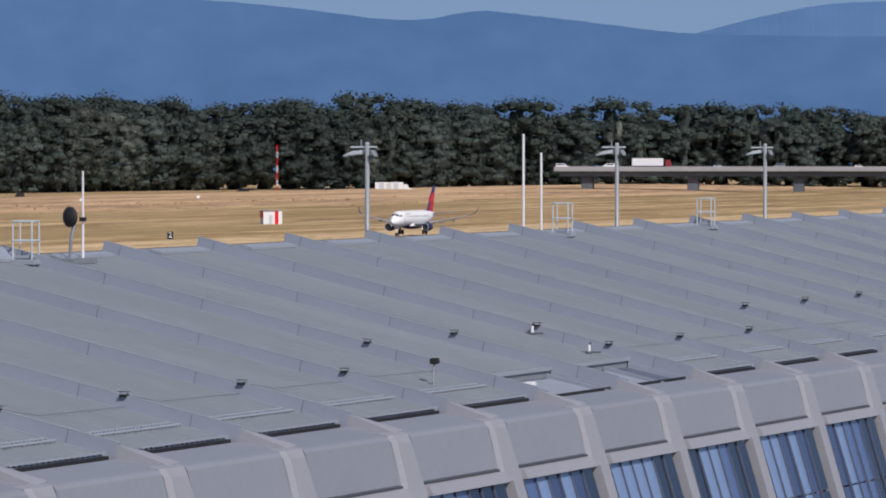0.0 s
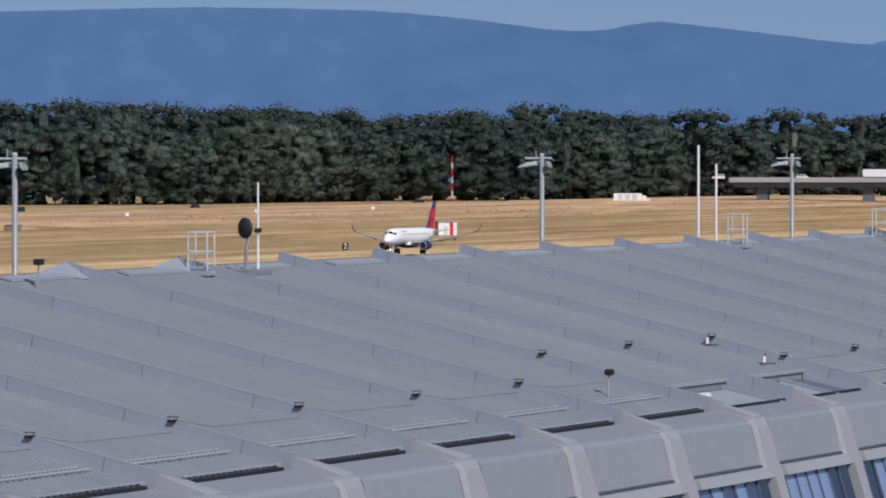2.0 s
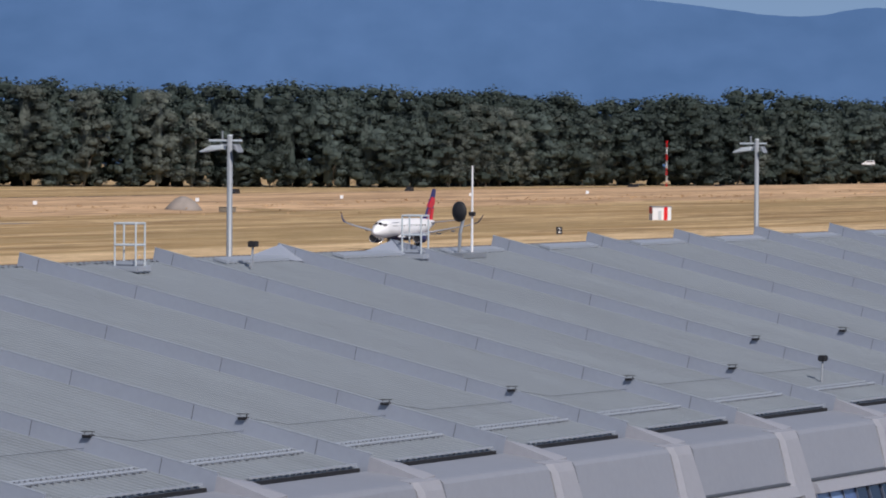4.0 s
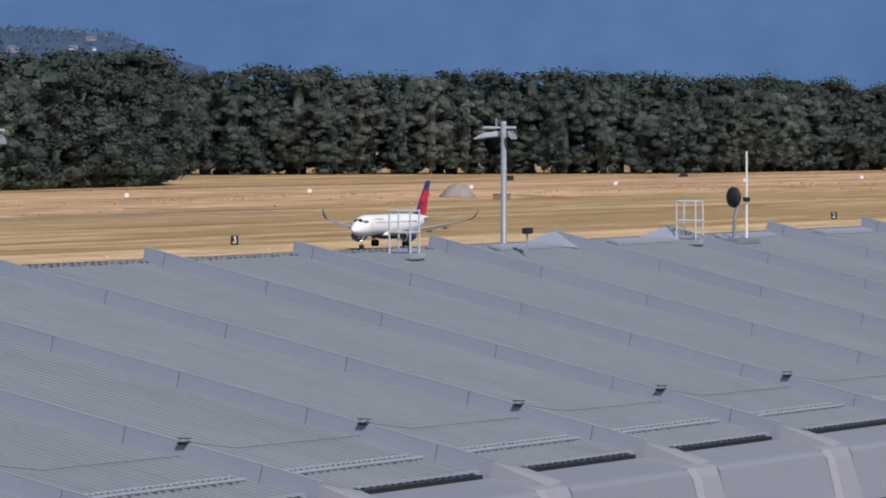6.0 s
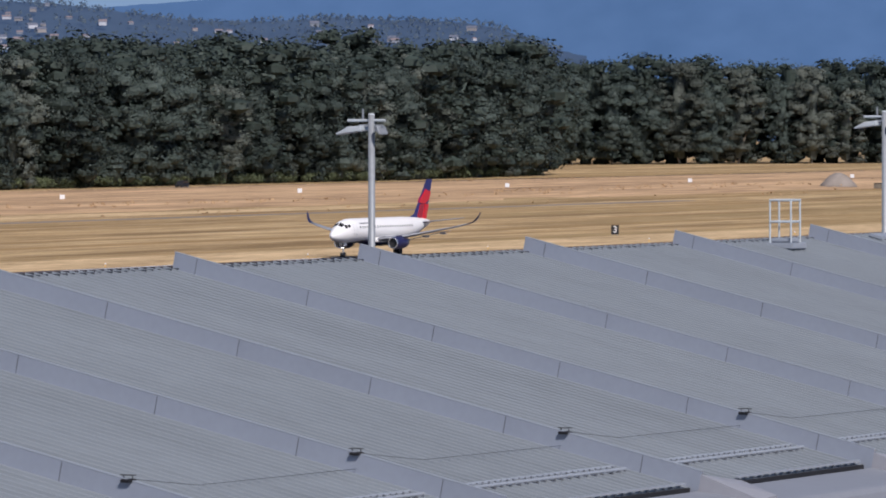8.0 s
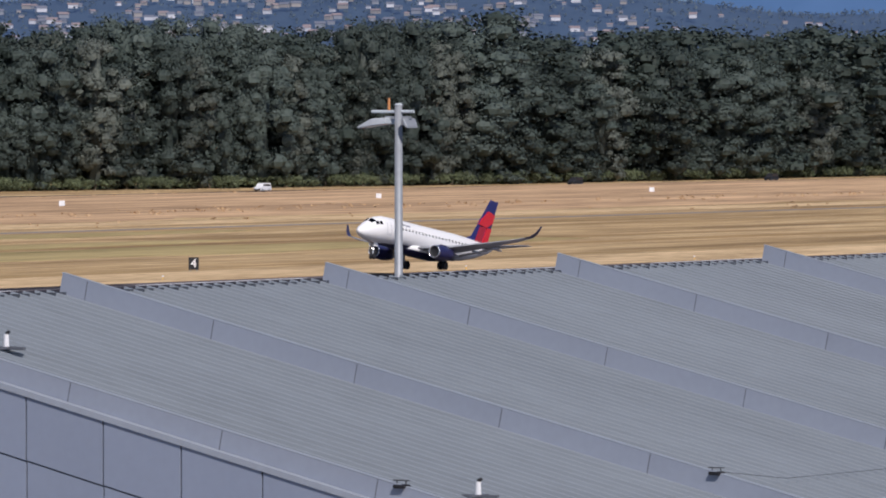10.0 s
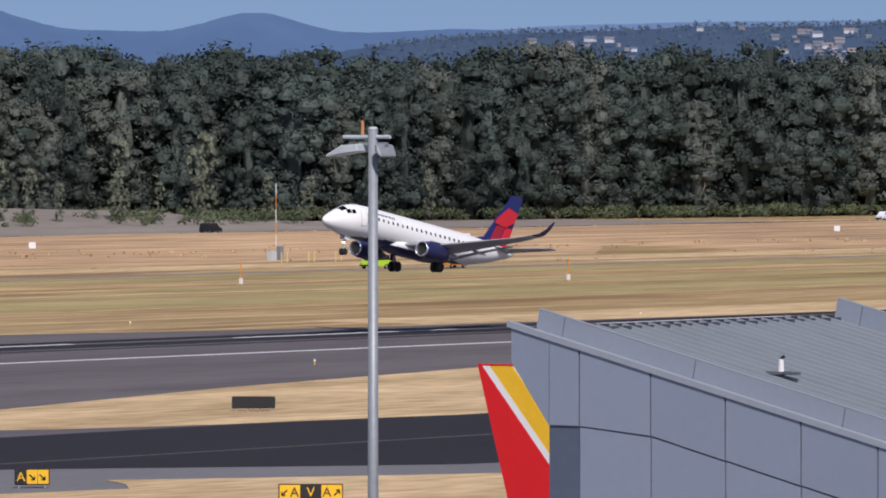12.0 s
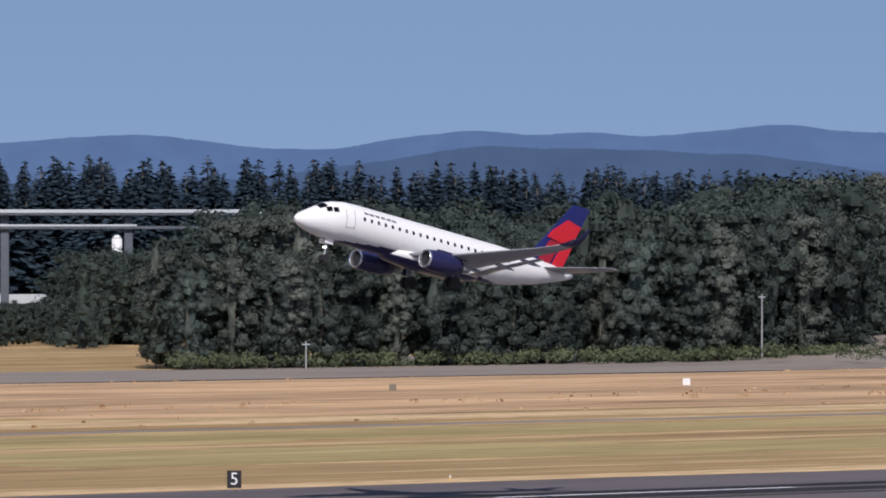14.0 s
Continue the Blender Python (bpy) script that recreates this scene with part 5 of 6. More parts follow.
        bm = bmesh.new()
        loft(bm, [circ(-6.04, 0.77), circ(-6.18, 0.74), circ(-6.22, 0.69), circ(-6.16, 0.64), circ(-5.9, 0.62)], cap=False)
        part("inlet_lip", bm, M_CHROME, nac, "polished metal inlet lip", True)
        part("fan", tube(bmesh.new(), (-4.05, ey, ez), (-3.65, ey, ez), 0.64, 0.56, n=24), M_BLACK, nac)
        bm = bmesh.new()
        loft(bm, [circ(-2.9, 0.46), circ(-1.9, 0.36), circ(-1.3, 0.28), circ(-0.9, 0.05)])
        part("exhaust_cone", bm, M_STEEL, nac, smooth=True)
        part("pylon", boxes((-3.0, 0.4, ey - 0.14, ey + 0.14, ez + 0.62, ez + 1.0), bevel=0.05), M_NAVY, jet)
        # tailplane
        bm = loft(bmesh.new(), [aero(11.9, 3.1, s * 0.5, 4.15, 0.10), aero(15.2, 1.3, s * 5.5, 4.75, 0.09)])
        bmesh.ops.recalc_face_normals(bm, faces=bm.faces)
        part("tailplane", bm, M_WINGGREY, jet, smooth=True)
        # main gear
        leg = part("main_gear", tube(bmesh.new(), (0.5, s * 2.6, 0.5), (0.5, s * 2.9, 2.2), 0.13, 0.16, n=10), M_STEEL, jet)
        for o in (-0.32, 0.32):
            bm = tube(bmesh.new(), (0.5, s * 2.6 + o - 0.15, 0.52), (0.5, s * 2.6 + o + 0.15, 0.52), 0.52, n=22)
            bmesh.ops.bevel(bm, geom=[e for e in bm.edges if len(e.link_faces) == 2 and e.calc_face_angle(0) > 1], offset=0.07, segments=2, affect="EDGES")
            part("tyre", bm, M_TYRE, leg)
        bm = bmesh.new()
        box(bm, 0.15, 0.85, s * 3.02 - 0.03, s * 3.02 + 0.03, 1.1, 2.1)
        part("gear_door", bm, M_NAVY, jet)
    # nose gear
    leg = part("nose_gear", tube(bmesh.new(), (-11.5, 0, 0.15), (-11.3, 0, 2.1), 0.09, 0.12, n=10), M_STEEL, jet)
    for o in (-0.2, 0.2):
        part("tyre", tube(bmesh.new(), (-11.5, o - 0.1, 0.14), (-11.5, o + 0.1, 0.14), 0.33, n=18), M_TYRE, leg)
    lamp = mat("landing_light", (0.9, 0.9, 0.9), 0.3, emit=(1.0, 0.93, 0.8, 4.0))
    for s in (-0.12, 0.12):
        part("landing_light", tube(bmesh.new(), (-11.62, s, 1.05), (-11.52, s, 1.05), 0.06, n=12), lamp, leg, "lit landing light")
    for s in (-0.34, 0.34):
        part("gear_door", boxes((-11.9, -11.0, s - 0.02, s + 0.02, 1.35, 1.75)), M_JET, jet)
    # fin in coloured facets
    def fin_pt(u, v):
        """u along the chord (0 leading), v up the fin."""
        le = (10.55 + 4.85 * v, 4.45 + 5.65 * v)
        te = (15.0 + 2.35 * v, 4.45 + 5.65 * v)
        return le[0] + (te[0] - le[0]) * u, le[1]
    def facet(name, uv, material, half):
        bm = bmesh.new()
        pts = [fin_pt(*q) for q in uv]
        a = [bm.verts.new((x, -half, z)) for x, z in pts]
        b = [bm.verts.new((x, half, z)) for x, z in pts]
        bm.faces.new(a)
        bm.faces.new(b[::-1])
        for k in range(len(pts)):
            j = (k + 1) % len(pts)
            bm.faces.new((a[j], a[k], b[k], b[j]))
        bmesh.ops.recalc_face_normals(bm, faces=bm.faces)
        return part(name, bm, material, fin)
    bm = loft(bmesh.new(), [aero(10.0, 5.2, 0, 0, 0.09)] and [[(x, z * 1.0, 4.2) for x, y, z in aero(10.3, 4.7, 0, 0, 0.08)], [(x, z, 10.15) for x, y, z in aero(15.4, 2.0, 0, 0, 0.08)]])
    bmesh.ops.recalc_face_normals(bm, faces=bm.faces)
    fin = part("fin", bm, M_FINBLUE, jet, "deep blue fin with red facets")
    bm = loft(bmesh.new(), [[(x, z, 4.3) for x, y, z in aero(7.2, 4.6, 0, 0, 0.05)], [(x, z, 5.3) for x, y, z in aero(11.1, 0.9, 0, 0, 0.08)]])
    bmesh.ops.recalc_face_normals(bm, faces=bm.faces)
    part("dorsal_fillet", bm, M_FINBLUE, jet)
    facet("red_facet", [(0.06, 0.44), (0.05, 0.56), (0.28, 0.76), (0.95, 0.70), (0.93, 0.52), (0.60, 0.40)], M_RED, 0.20)
    facet("dark_facet", [(0.30, 0.0), (0.20, 0.40), (0.55, 0.40), (0.62, 0.0)], M_REDDARK, 0.215)
    facet("rear_facet", [(0.70, 0.0), (0.66, 0.40), (0.97, 0.40), (0.97, 0.0)], M_RED, 0.205)
    # cockpit glazing
    def patch(name, x0, x1, a0, a1, material, parent, lift=0.012, n=5):
        bm = bmesh.new()
        rows = []
        for i in range(n + 1):
            x = x0 + (x1 - x0) * i / n
            r = float(np.interp(x, [q[0] for q in st], [q[1] for q in st])) + lift
            z = float(np.interp(x, [q[0] for q in st], [q[2] for q in st]))
            up = float(np.interp(x, [-14.3, -12.6], [1.0, 1.13]))
            rows.append([bm.verts.new((x, r * math.sin(a), z + r * (up if math.cos(a) > 0 else 1.05) * math.cos(a))) for a in (radians(a0 + (a1 - a0) * j / n) for j in range(n + 1))])
        for p, q in zip(rows, rows[1:]):
            for j in range(n):
                bm.faces.new((p[j], p[j + 1], q[j + 1], q[j]))
        bmesh.ops.solidify(bm, geom=bm.faces[:], thickness=-0.01)
        return part(name, bm, material, parent, smooth=True)
    for s in (-1, 1):
        patch("windscreen", -13.25, -12.55, s * 4, s * 38, M_DARKGLASS, jet, 0.03)
        patch("windscreen", -12.75, -12.25, s * 41, s * 60, M_DARKGLASS, jet, 0.03)
        patch("windscreen", -12.15, -11.65, s * 46, s * 63, M_DARKGLASS, jet, 0.03)
        patch("door_outline", -10.95, -10.90, s * 52, s * 104, M_WINGGREY, jet, 0.012)
        patch("door_outline", -10.05, -10.0, s * 52, s * 104, M_WINGGREY, jet, 0.012)
        patch("door_outline", -10.95, -10.0, s * 104, s * 105.5, M_WINGGREY, jet, 0.012)
        for k in range(6):
            patch("title_bar", -8.9 + 0.62 * k, -8.45 + 0.62 * k, s * 48, s * 56, M_TITLE, jet, 0.010, 2)
    me = None
    for k in range(22):
        x = -9.0 + 0.79 * k
        for s in (-1, 1):
            if me is None:
                w = patch("cabin_window", -0.13, 0.13, -66.5, -76.5, M_DARKGLASS, jet, 0.014, 2)
                me = w.data
                w.matrix_basis = pose(x, 0, 0)
                continue
            share("cabin_window", me, jet, pose(x, 0, 0) if s < 0 else Matrix.Diagonal((1, -1, 1, 1)) @ pose(x, 0, 0))
    return jet


jet = build_jet()


# ======== vehicles ========
def wheel_set(e, xs, half, r):
    for x in xs:
        for s in (-1, 1):
            w = part("wheel", tube(bmesh.new(), (x, s * half - 0.12, r), (x, s * half + 0.12, r), r, n=16), M_TYRE, e)
            part("rim", tube(bmesh.new(), (x, s * (half + 0.125), r), (x, s * (half + 0.14), r), r * 0.6, n=12), M_STEEL, w)


def body_profile(pts, half, bevel=0.06):
    """A body from its side outline (x, z), nose towards -x."""
    bm = bmesh.new()
    a = [bm.verts.new((x, -half, z)) for x, z in pts]
    b = [bm.verts.new((x, half, z)) for x, z in pts]
    bm.faces.new(a)
    bm.faces.new(b[::-1])
    for k in range(len(pts)):
        j = (k + 1) % len(pts)
        bm.faces.new((a[j], a[k], b[k], b[j]))
    bmesh.ops.recalc_face_normals(bm, faces=bm.faces)
    bmesh.ops.bevel(bm, geom=bm.edges[:], offset=bevel, segments=2, affect="EDGES")
    return bm


def car(name, label, material, m, van=False, pickup=False, category="car"):
    e = thing(name, m, label, category)
    if van:
        part("body", body_profile([(-2.5, 0.35), (2.5, 0.35), (2.5, 1.25), (-1.5, 1.25), (-2.45, 1.0)], 0.95), material, e)
        part("cabin", body_profile([(-1.7, 1.2), (2.45, 1.2), (2.35, 2.0), (-0.9, 2.0)], 0.86), M_BLACK if material == M_LIME else material, e)
        part("side_glass", boxes((-1.0, 2.1, -0.90, 0.90, 1.36, 1.78), bevel=0.03), M_DARKGLASS, e)
    elif pickup:
        part("body", body_profile([(-2.7, 0.4), (2.7, 0.4), (2.7, 1.15), (-1.2, 1.15), (-2.65, 1.0)], 0.95), material, e)
        part("cabin", body_profile([(-1.4, 1.1), (0.7, 1.1), (0.5, 1.85), (-0.6, 1.85)], 0.85), material, e)
        part("side_glass", boxes((-0.75, 0.35, -0.88, 0.88, 1.25, 1.65), bevel=0.03), M_DARKGLASS, e)
        part("light_bar", boxes((-0.3, 0.1, -0.6, 0.6, 1.85, 2.0), bevel=0.03), M_ORANGE, e)
    else:
        part("body", body_profile([(-2.3, 0.3), (2.3, 0.3), (2.3, 0.9), (1.7, 1.0), (-1.0, 0.98), (-2.25, 0.75)], 0.9), material, e)
        part("cabin", body_profile([(-1.2, 0.92), (1.9, 0.92), (1.2, 1.48), (-0.4, 1.48)], 0.78), material, e)
        part("side_glass", boxes((-0.55, 1.25, -0.81, 0.81, 1.02, 1.36), bevel=0.03), M_DARKGLASS, e)
    wheel_set(e, (-1.5, 1.5), 0.85, 0.34)
    part("bumper", boxes((-2.62 if (van or pickup) else -2.36, -2.4 if (van or pickup) else -2.2, -0.85, 0.85, 0.38, 0.62), bevel=0.03), M_BLACK, e)
    part("headlight", boxes((-2.52 if (van or pickup) else -2.33, -2.3 if (van or pickup) else -2.1, -0.82, -0.5, 0.68, 0.82), (-2.52 if (van or pickup) else -2.33, -2.3 if (van or pickup) else -2.1, 0.5, 0.82, 0.68, 0.82), bevel=0.02), M_CHROME, e)
    return e


def box_truck(m):
    e = thing("box_truck", m, "white box truck driving on the far road", "truck")
    part("cargo_box", boxes((-8.0, 3.0, -1.25, 1.25, 1.1, 4.2), bevel=0.05), M_WHITE, e)
    for x in (-5.4, -2.6, 0.2):
        part("side_panel", boxes((x - 1.0, x + 0.9, -1.28, 1.28, 1.5, 3.9), bevel=0.02), M_LAMP, e)
    part("cab", body_profile([(3.1, 0.7), (6.2, 0.7), (6.2, 1.9), (5.1, 2.1), (4.6, 3.3), (3.1, 3.4)], 1.15), M_WHITE, e)
    part("windscreen", boxes((4.7, 5.05, -1.0, 1.0, 2.15, 3.0), bevel=0.03), M_DARKGLASS, e)
    part("chassis", boxes((-7.8, 5.0, -0.9, 0.9, 0.6, 1.1)), M_BLACK, e)
    wheel_set(e, (-6.5, -5.4, 4.6), 1.05, 0.5)
    return e


def motorhome(m):
    e = thing("motorhome", m, "cream motorhome with maroon stripes on the far road", "motorhome")
    part("body", body_profile([(-3.9, 0.55), (4.0, 0.55), (4.0, 3.1), (-3.3, 3.15), (-3.75, 2.6), (-3.95, 1.5)], 1.2, 0.1), M_CREAM, e)
    for x0, x1, z0, z1 in ((-3.2, -2.3, 1.75, 2.55), (-1.7, -0.6, 1.8, 2.45), (0.2, 1.4, 1.8, 2.45), (2.3, 3.3, 1.8, 2.4)):
        part("window", boxes((x0, x1, -1.225, 1.225, z0, z1), bevel=0.03), M_DARKGLASS, e)
    part("stripe", boxes((-3.7, 3.98, -1.215, 1.215, 1.0, 1.3)), M_MAROON, e)
    part("door", boxes((-0.35, 0.05, -1.23, -1.2, 0.7, 2.55)), M_WHITE, e)
    part("roof_unit", boxes((0.4, 1.5, -0.5, 0.5, 3.12, 3.4), bevel=0.05), M_WHITE, e)
    part("roof_vent", boxes((-2.4, -1.9, -0.3, 0.3, 3.12, 3.3), bevel=0.04), M_WHITE, e)
    wheel_set(e, (-2.7, 2.3), 1.08, 0.4)
    return e


truck = box_truck(pose(2575, 790, 0))
rv = motorhome(pose(988, 819, 0.04))
white_car = car("white_car", "white saloon car on the far road", M_WHITE, pose(910, 820, 0.04))
white_van = car("white_van", "white van on the far road", M_WHITE, pose(1340, 819, 0.04), van=True, category="van")
green_van = car("lime_van", "lime green airport van with a black roof", M_LIME, pose(770, 587, 0.05), van=True, category="van")
pickup = car("orange_pickup", "orange airport pickup truck", M_ORANGE, pose(785, 587, 0.05), pickup=True, category="pickup truck")
dark_car = car("dark_car", "dark parked car by the far road", M_BLACK, pose(2250, 800, 0.04), van=True)
for x, y in ((2477, 790), (2487, 759), (2110, 812), (1490, 815), (1600, 816)):
    copy_thing(dark_car, pose(x, y, 0.04, 0, 0, -74 if x > 2400 else 0))
black_car = car("dark_car", "dark car driving along the far road", M_BLACK, pose(1122, 819, 0.04), van=True)


# ======== motorway bridge over the river ========
def bridge():
    th = radians(3.6 + 74)
    r = 2700
    m = pose(r * math.sin(th), r * math.cos(th), 0, 0, 0, -math.degrees(th))
    e = thing("motorway_bridge", m, "long low concrete motorway bridge on dark piers", "bridge")
    part("deck", boxes((-125, 400, -12, 12, 8.2, 9.3), bevel=0.1), M_CONCRETE, e)
    part("girder", boxes((-123, 400, -10, 10, 6.2, 8.2)), M_BRIDGE_DARK, e)
    for y in (-11.9, 11.6):
        part("parapet", boxes((-125, 400, y, y + 0.3, 9.3, 10.1)), M_CONCRETE, e)
    for k in range(12):
        x = -112 + 42 * k
        part("pier", boxes((x - 2.2, x + 2.2, -8, 8, -0.2, 6.2), bevel=0.2), M_BRIDGE_DARK, e)
    return m


BRIDGE = bridge()


def lorry(x, y):
    e = thing("lorry", BRIDGE @ pose(x, y, 9.3), "white articulated lorry crossing the bridge", "truck")
    part("trailer", boxes((-6.2, 6.2, -1.3, 1.3, 1.1, 4.1), bevel=0.06), M_WHITE, e)
    part("cab", body_profile([(7.0, 0.6), (9.4, 0.6), (9.4, 2.0), (8.9, 3.4), (7.0, 3.5)], 1.2), mat("lorry_red", (0.25, 0.03, 0.04), 0.4), e)
    part("chassis", boxes((-6, 8, -0.8, 0.8, 0.6, 1.1)), M_BLACK, e)
    wheel_set(e, (-5, -3.8, 5.0, 8.2), 1.05, 0.5)
    return e


bridge_cars = [(lorry(-88, -6), -88, -6, 11.0)]
for k, (x, y) in enumerate(((-104, 6), (-60, -6), (-36, 5), (-4, -6), (20, 6), (34, -5), (-122, -6), (58, 5), (75, -6))):
    v = car("bridge_car", "small pale car crossing the bridge", (M_WHITE, M_LAMP, M_STEEL)[k % 3], BRIDGE @ pose(x, y, 9.3), van=k % 2 == 0)
    bridge_cars.append((v, x, y, 13.0 if y < 0 else -13.0))


# ======== airfield furniture ========
def text_mesh(body, size, material, parent, m, name="numeral"):
    cu = bpy.data.curves.new(name, "FONT")
    cu.body, cu.size, cu.align_x, cu.align_y, cu.extrude = body, size, "CENTER", "CENTER", 0.01
    tmp = new("tmp_text", cu)
    me = bpy.data.meshes.new_from_object(tmp.evaluated_get(bpy.context.evaluated_depsgraph_get()))
    bpy.data.objects.remove(tmp)
    me.materials.clear()
    me.materials.append(material)
    return share(name, me, parent, m)


def distance_sign(x, digit):
    e = thing("distance_sign", pose(x, 432, 0, 0, 0, -math.degrees(math.atan2(x, 432))), "black runway sign board with a white numeral " + digit, "sign", "runway distance signs")
    part("board", boxes((-0.62, 0.62, -0.12, 0.12, 0.25, 1.75), bevel=0.03), M_BLACK, e)
    for s in (-0.4, 0.4):
        part("leg", boxes((s - 0.04, s + 0.04, -0.04, 0.04, 0, 0.3)), M_STEEL, e)
    text_mesh(digit, 1.5, M_WHITE, e, pose(0, -0.135, 1.0, 90, 0, 0))


for x, dgt in ((389.5, "5"), (694, "4"), (1000, "3"), (1306, "2")):
    distance_sign(x, dgt)


def arrow(parent, cx, cz, size, turn, material):
    """A flat arrow: shaft and barbs, pointing up when turn is 0."""
    bm = bmesh.new()
    w = size * 0.09
    for (x0, z0), (x1, z1) in (((0, -0.5), (0, 0.5)), ((0, 0.5), (-0.32, 0.15)), ((0, 0.5), (0.32, 0.15))):
        tube(bm, (x0 * size, 0, z0 * size), (x1 * size, 0, z1 * size), w, n=4)
    ob = part("arrow", bm, material, parent)
    ob.matrix_basis = pose(cx, -0.165, cz, 0, turn, 0)


def taxi_sign(x, y, panels, w=0.95, turn=0.0):
    e = thing("taxiway_sign", pose(x, y, 0, 0, 0, turn - math.degrees(math.atan2(x, y))), "low yellow and black taxiway direction sign", "sign", "taxiway signs")
    n = len(panels)
    part("frame", boxes((-n * w / 2 - 0.05, n * w / 2 + 0.05, -0.10, 0.18, 0.2, 1.1), bevel=0.02), M_BLACK, e)
    for k, (txt, shift, arrows, bg, fg) in enumerate(panels):
        cx = (k - (n - 1) / 2) * w
        p = part("panel", boxes((cx - w / 2 + 0.01, cx + w / 2 - 0.01, -0.15, 0.10, 0.25, 1.05), bevel=0.02), bg, e)
        if txt:
            text_mesh(txt, 0.72, fg, p, pose(cx + shift, -0.165, 0.64, 90, 0, 0), "letter")
        for ax, ang in arrows:
            arrow(p, cx + ax, 0.64, 0.42, ang, fg)
    for s in (-1, 1):
        part("leg", boxes((s * n * w * 0.4 - 0.05, s * n * w * 0.4 + 0.05, -0.05, 0.05, 0, 0.3)), M_STEEL, e)


taxi_sign(288.2, 220.8, [("A", 0.25, [(-0.28, -135)], M_YELLOW, M_BLACK), ("V", 0, [], M_BLACK, M_YELLOW), ("A", -0.25, [(0.28, 45)], M_YELLOW, M_BLACK)], 1.12)
taxi_sign(291.8, 243.2, [("A", 0, [], M_BLACK, M_YELLOW), ("", 0, [(0.0, 135)], M_YELLOW, M_BLACK), ("", 0, [(-0.05, 135)], M_YELLOW, M_BLACK)], 0.62)
p = spot(-21.94, 497.0)
e = thing("black_board", pose(p.x, p.y, 0, 0, 0, -math.degrees(math.atan2(p.x, p.y))), "long black back of an airfield sign on the grass", "sign")
part("board", boxes((-1.55, 1.55, -0.15, 0.15, 0.25, 1.1), bevel=0.04), M_BLACK, e)
for k in range(4):
    part("leg", boxes((-1.3 + 0.86 * k, -1.2 + 0.86 * k, -0.05, 0.05, 0, 0.3)), M_STEEL, e)

for k in range(13):
    e = thing("white_marker", pose(711 + 117 * k, 690, 1.0, 0, 0, -50), "small white square marker board in the grass", "marker", "white field markers")
    part("board", boxes((-0.55, 0.55, -0.06, 0.06, 0.35, 1.35), bevel=0.02), M_WHITE, e)
    part("leg", boxes((-0.05, 0.05, -0.05, 0.05, -0.2, 0.4)), M_STEEL, e)
for x in (652, 769):
    e = thing("brown_marker", pose(x, 690, 1.0, 0, 0, -45), "small brown square marker board in the grass", "marker", "brown field markers")
    part("board", boxes((-0.5, 0.5, -0.06, 0.06, 0.35, 1.3), bevel=0.02), M_BARK, e)
    part("leg", boxes((-0.05, 0.05, -0.05, 0.05, -0.2, 0.4)), M_STEEL, e)


def runway_light(x, y):
    e = thing("runway_light", pose(x, y, 0.0), "small white edge light on a short stem", "light", "edge lights")
    part("stem", tube(bmesh.new(), (0, 0, 0), (0, 0, 0.35), 0.05, n=8), M_YELLOW, e)
    part("lens", tube(bmesh.new(), (0, 0, 0.35), (0, 0, 0.52), 0.11, 0.06, n=10), M_WHITE, e)


for k in range(14):
    runway_light(240 + 60 * k, 409 if k > 7 else 415 if k > 5 else 437)
for k in range(8):
    runway_light(280 + 45 * k, 352)


def barriers():
    """A row of low red and white barriers lying along the taxiway edge."""
    for k in range(10):
        x, y = 318.6 + 0.62 * k, 306.3 - 0.68 * k
        e = thing("low_barrier", pose(x, y, 0.03, 0, 0, -47.6), "low red and white plastic barrier on the pavement" if k % 2 else "low white plastic barrier on the pavement", "barrier", "low barriers")
        part("body", body_profile([(-0.4, 0.0), (0.4, 0.0), (0.34, 0.28), (-0.34, 0.28)], 0.14, 0.02), M_TAILRED if k % 2 else M_WHITE, e)
        part("foot", boxes((-0.36, 0.36, -0.18, 0.18, 0.0, 0.06), bevel=0.01), M_WHITE, e)
    e = thing("twin_light", pose(331.2, 291.5, 0.02), "small dark twin-headed guard light", "light")
    part("stem", tube(bmesh.new(), (0, 0, 0), (0, 0, 0.35), 0.05, n=8), M_BLACK, e)
    for s in (-0.2, 0.2):
        part("lamp", boxes((s - 0.13, s + 0.13, -0.08, 0.08, 0.32, 0.56), bevel=0.03), M_BLACK, e)


barriers()


def hut():
    e = thing("equipment_hut", pose(1566, 492, 0, 0, 0, -60), "red and white chequered airfield equipment hut", "hut")
    part("body", boxes((-2.6, 2.0, -1.8, 1.8, 0, 3.2), bevel=0.05), M_WHITE, e)
    part("red_panel", boxes((0.2, 1.1, -1.84, 1.84, 0, 3.2), (-2.64, -1.8, -1.2, 1.84, 1.6, 3.22)), M_TAILRED, e)
    part("white_end", boxes((1.1, 2.0, -1.85, 1.85, 0, 3.24)), M_WHITE, e)
    part("roof", boxes((-2.8, 2.2, -2.0, 2.0, 3.24, 3.4), bevel=0.03), M_STEEL, e)
    part("door", boxes((-1.2, -0.4, -1.86, -1.82, 0.1, 2.2)), M_LAMP, e)
    m = thing("lattice_mast", pose(2505, 785, 0), "slender red and white lattice mast before the woods", "mast")
    for k in range(7):
        bm = bmesh.new()
        z0, z1 = k * 2.7, k * 2.7 + 2.7
        for a in (0, 2.1, 4.2):
            c, s = 0.35 * math.cos(a), 0.35 * math.sin(a)
            tube(bm, (c, s, z0), (c, s, z1), 0.055, n=6)
            c2, s2 = 0.35 * math.cos(a + 2.1), 0.35 * math.sin(a + 2.1)
            tube(bm, (c, s, z0), (c2, s2, z1), 0.035, n=5)
        part("section", bm, M_TAILRED if k % 2 == 0 else M_WHITE, m)


hut()


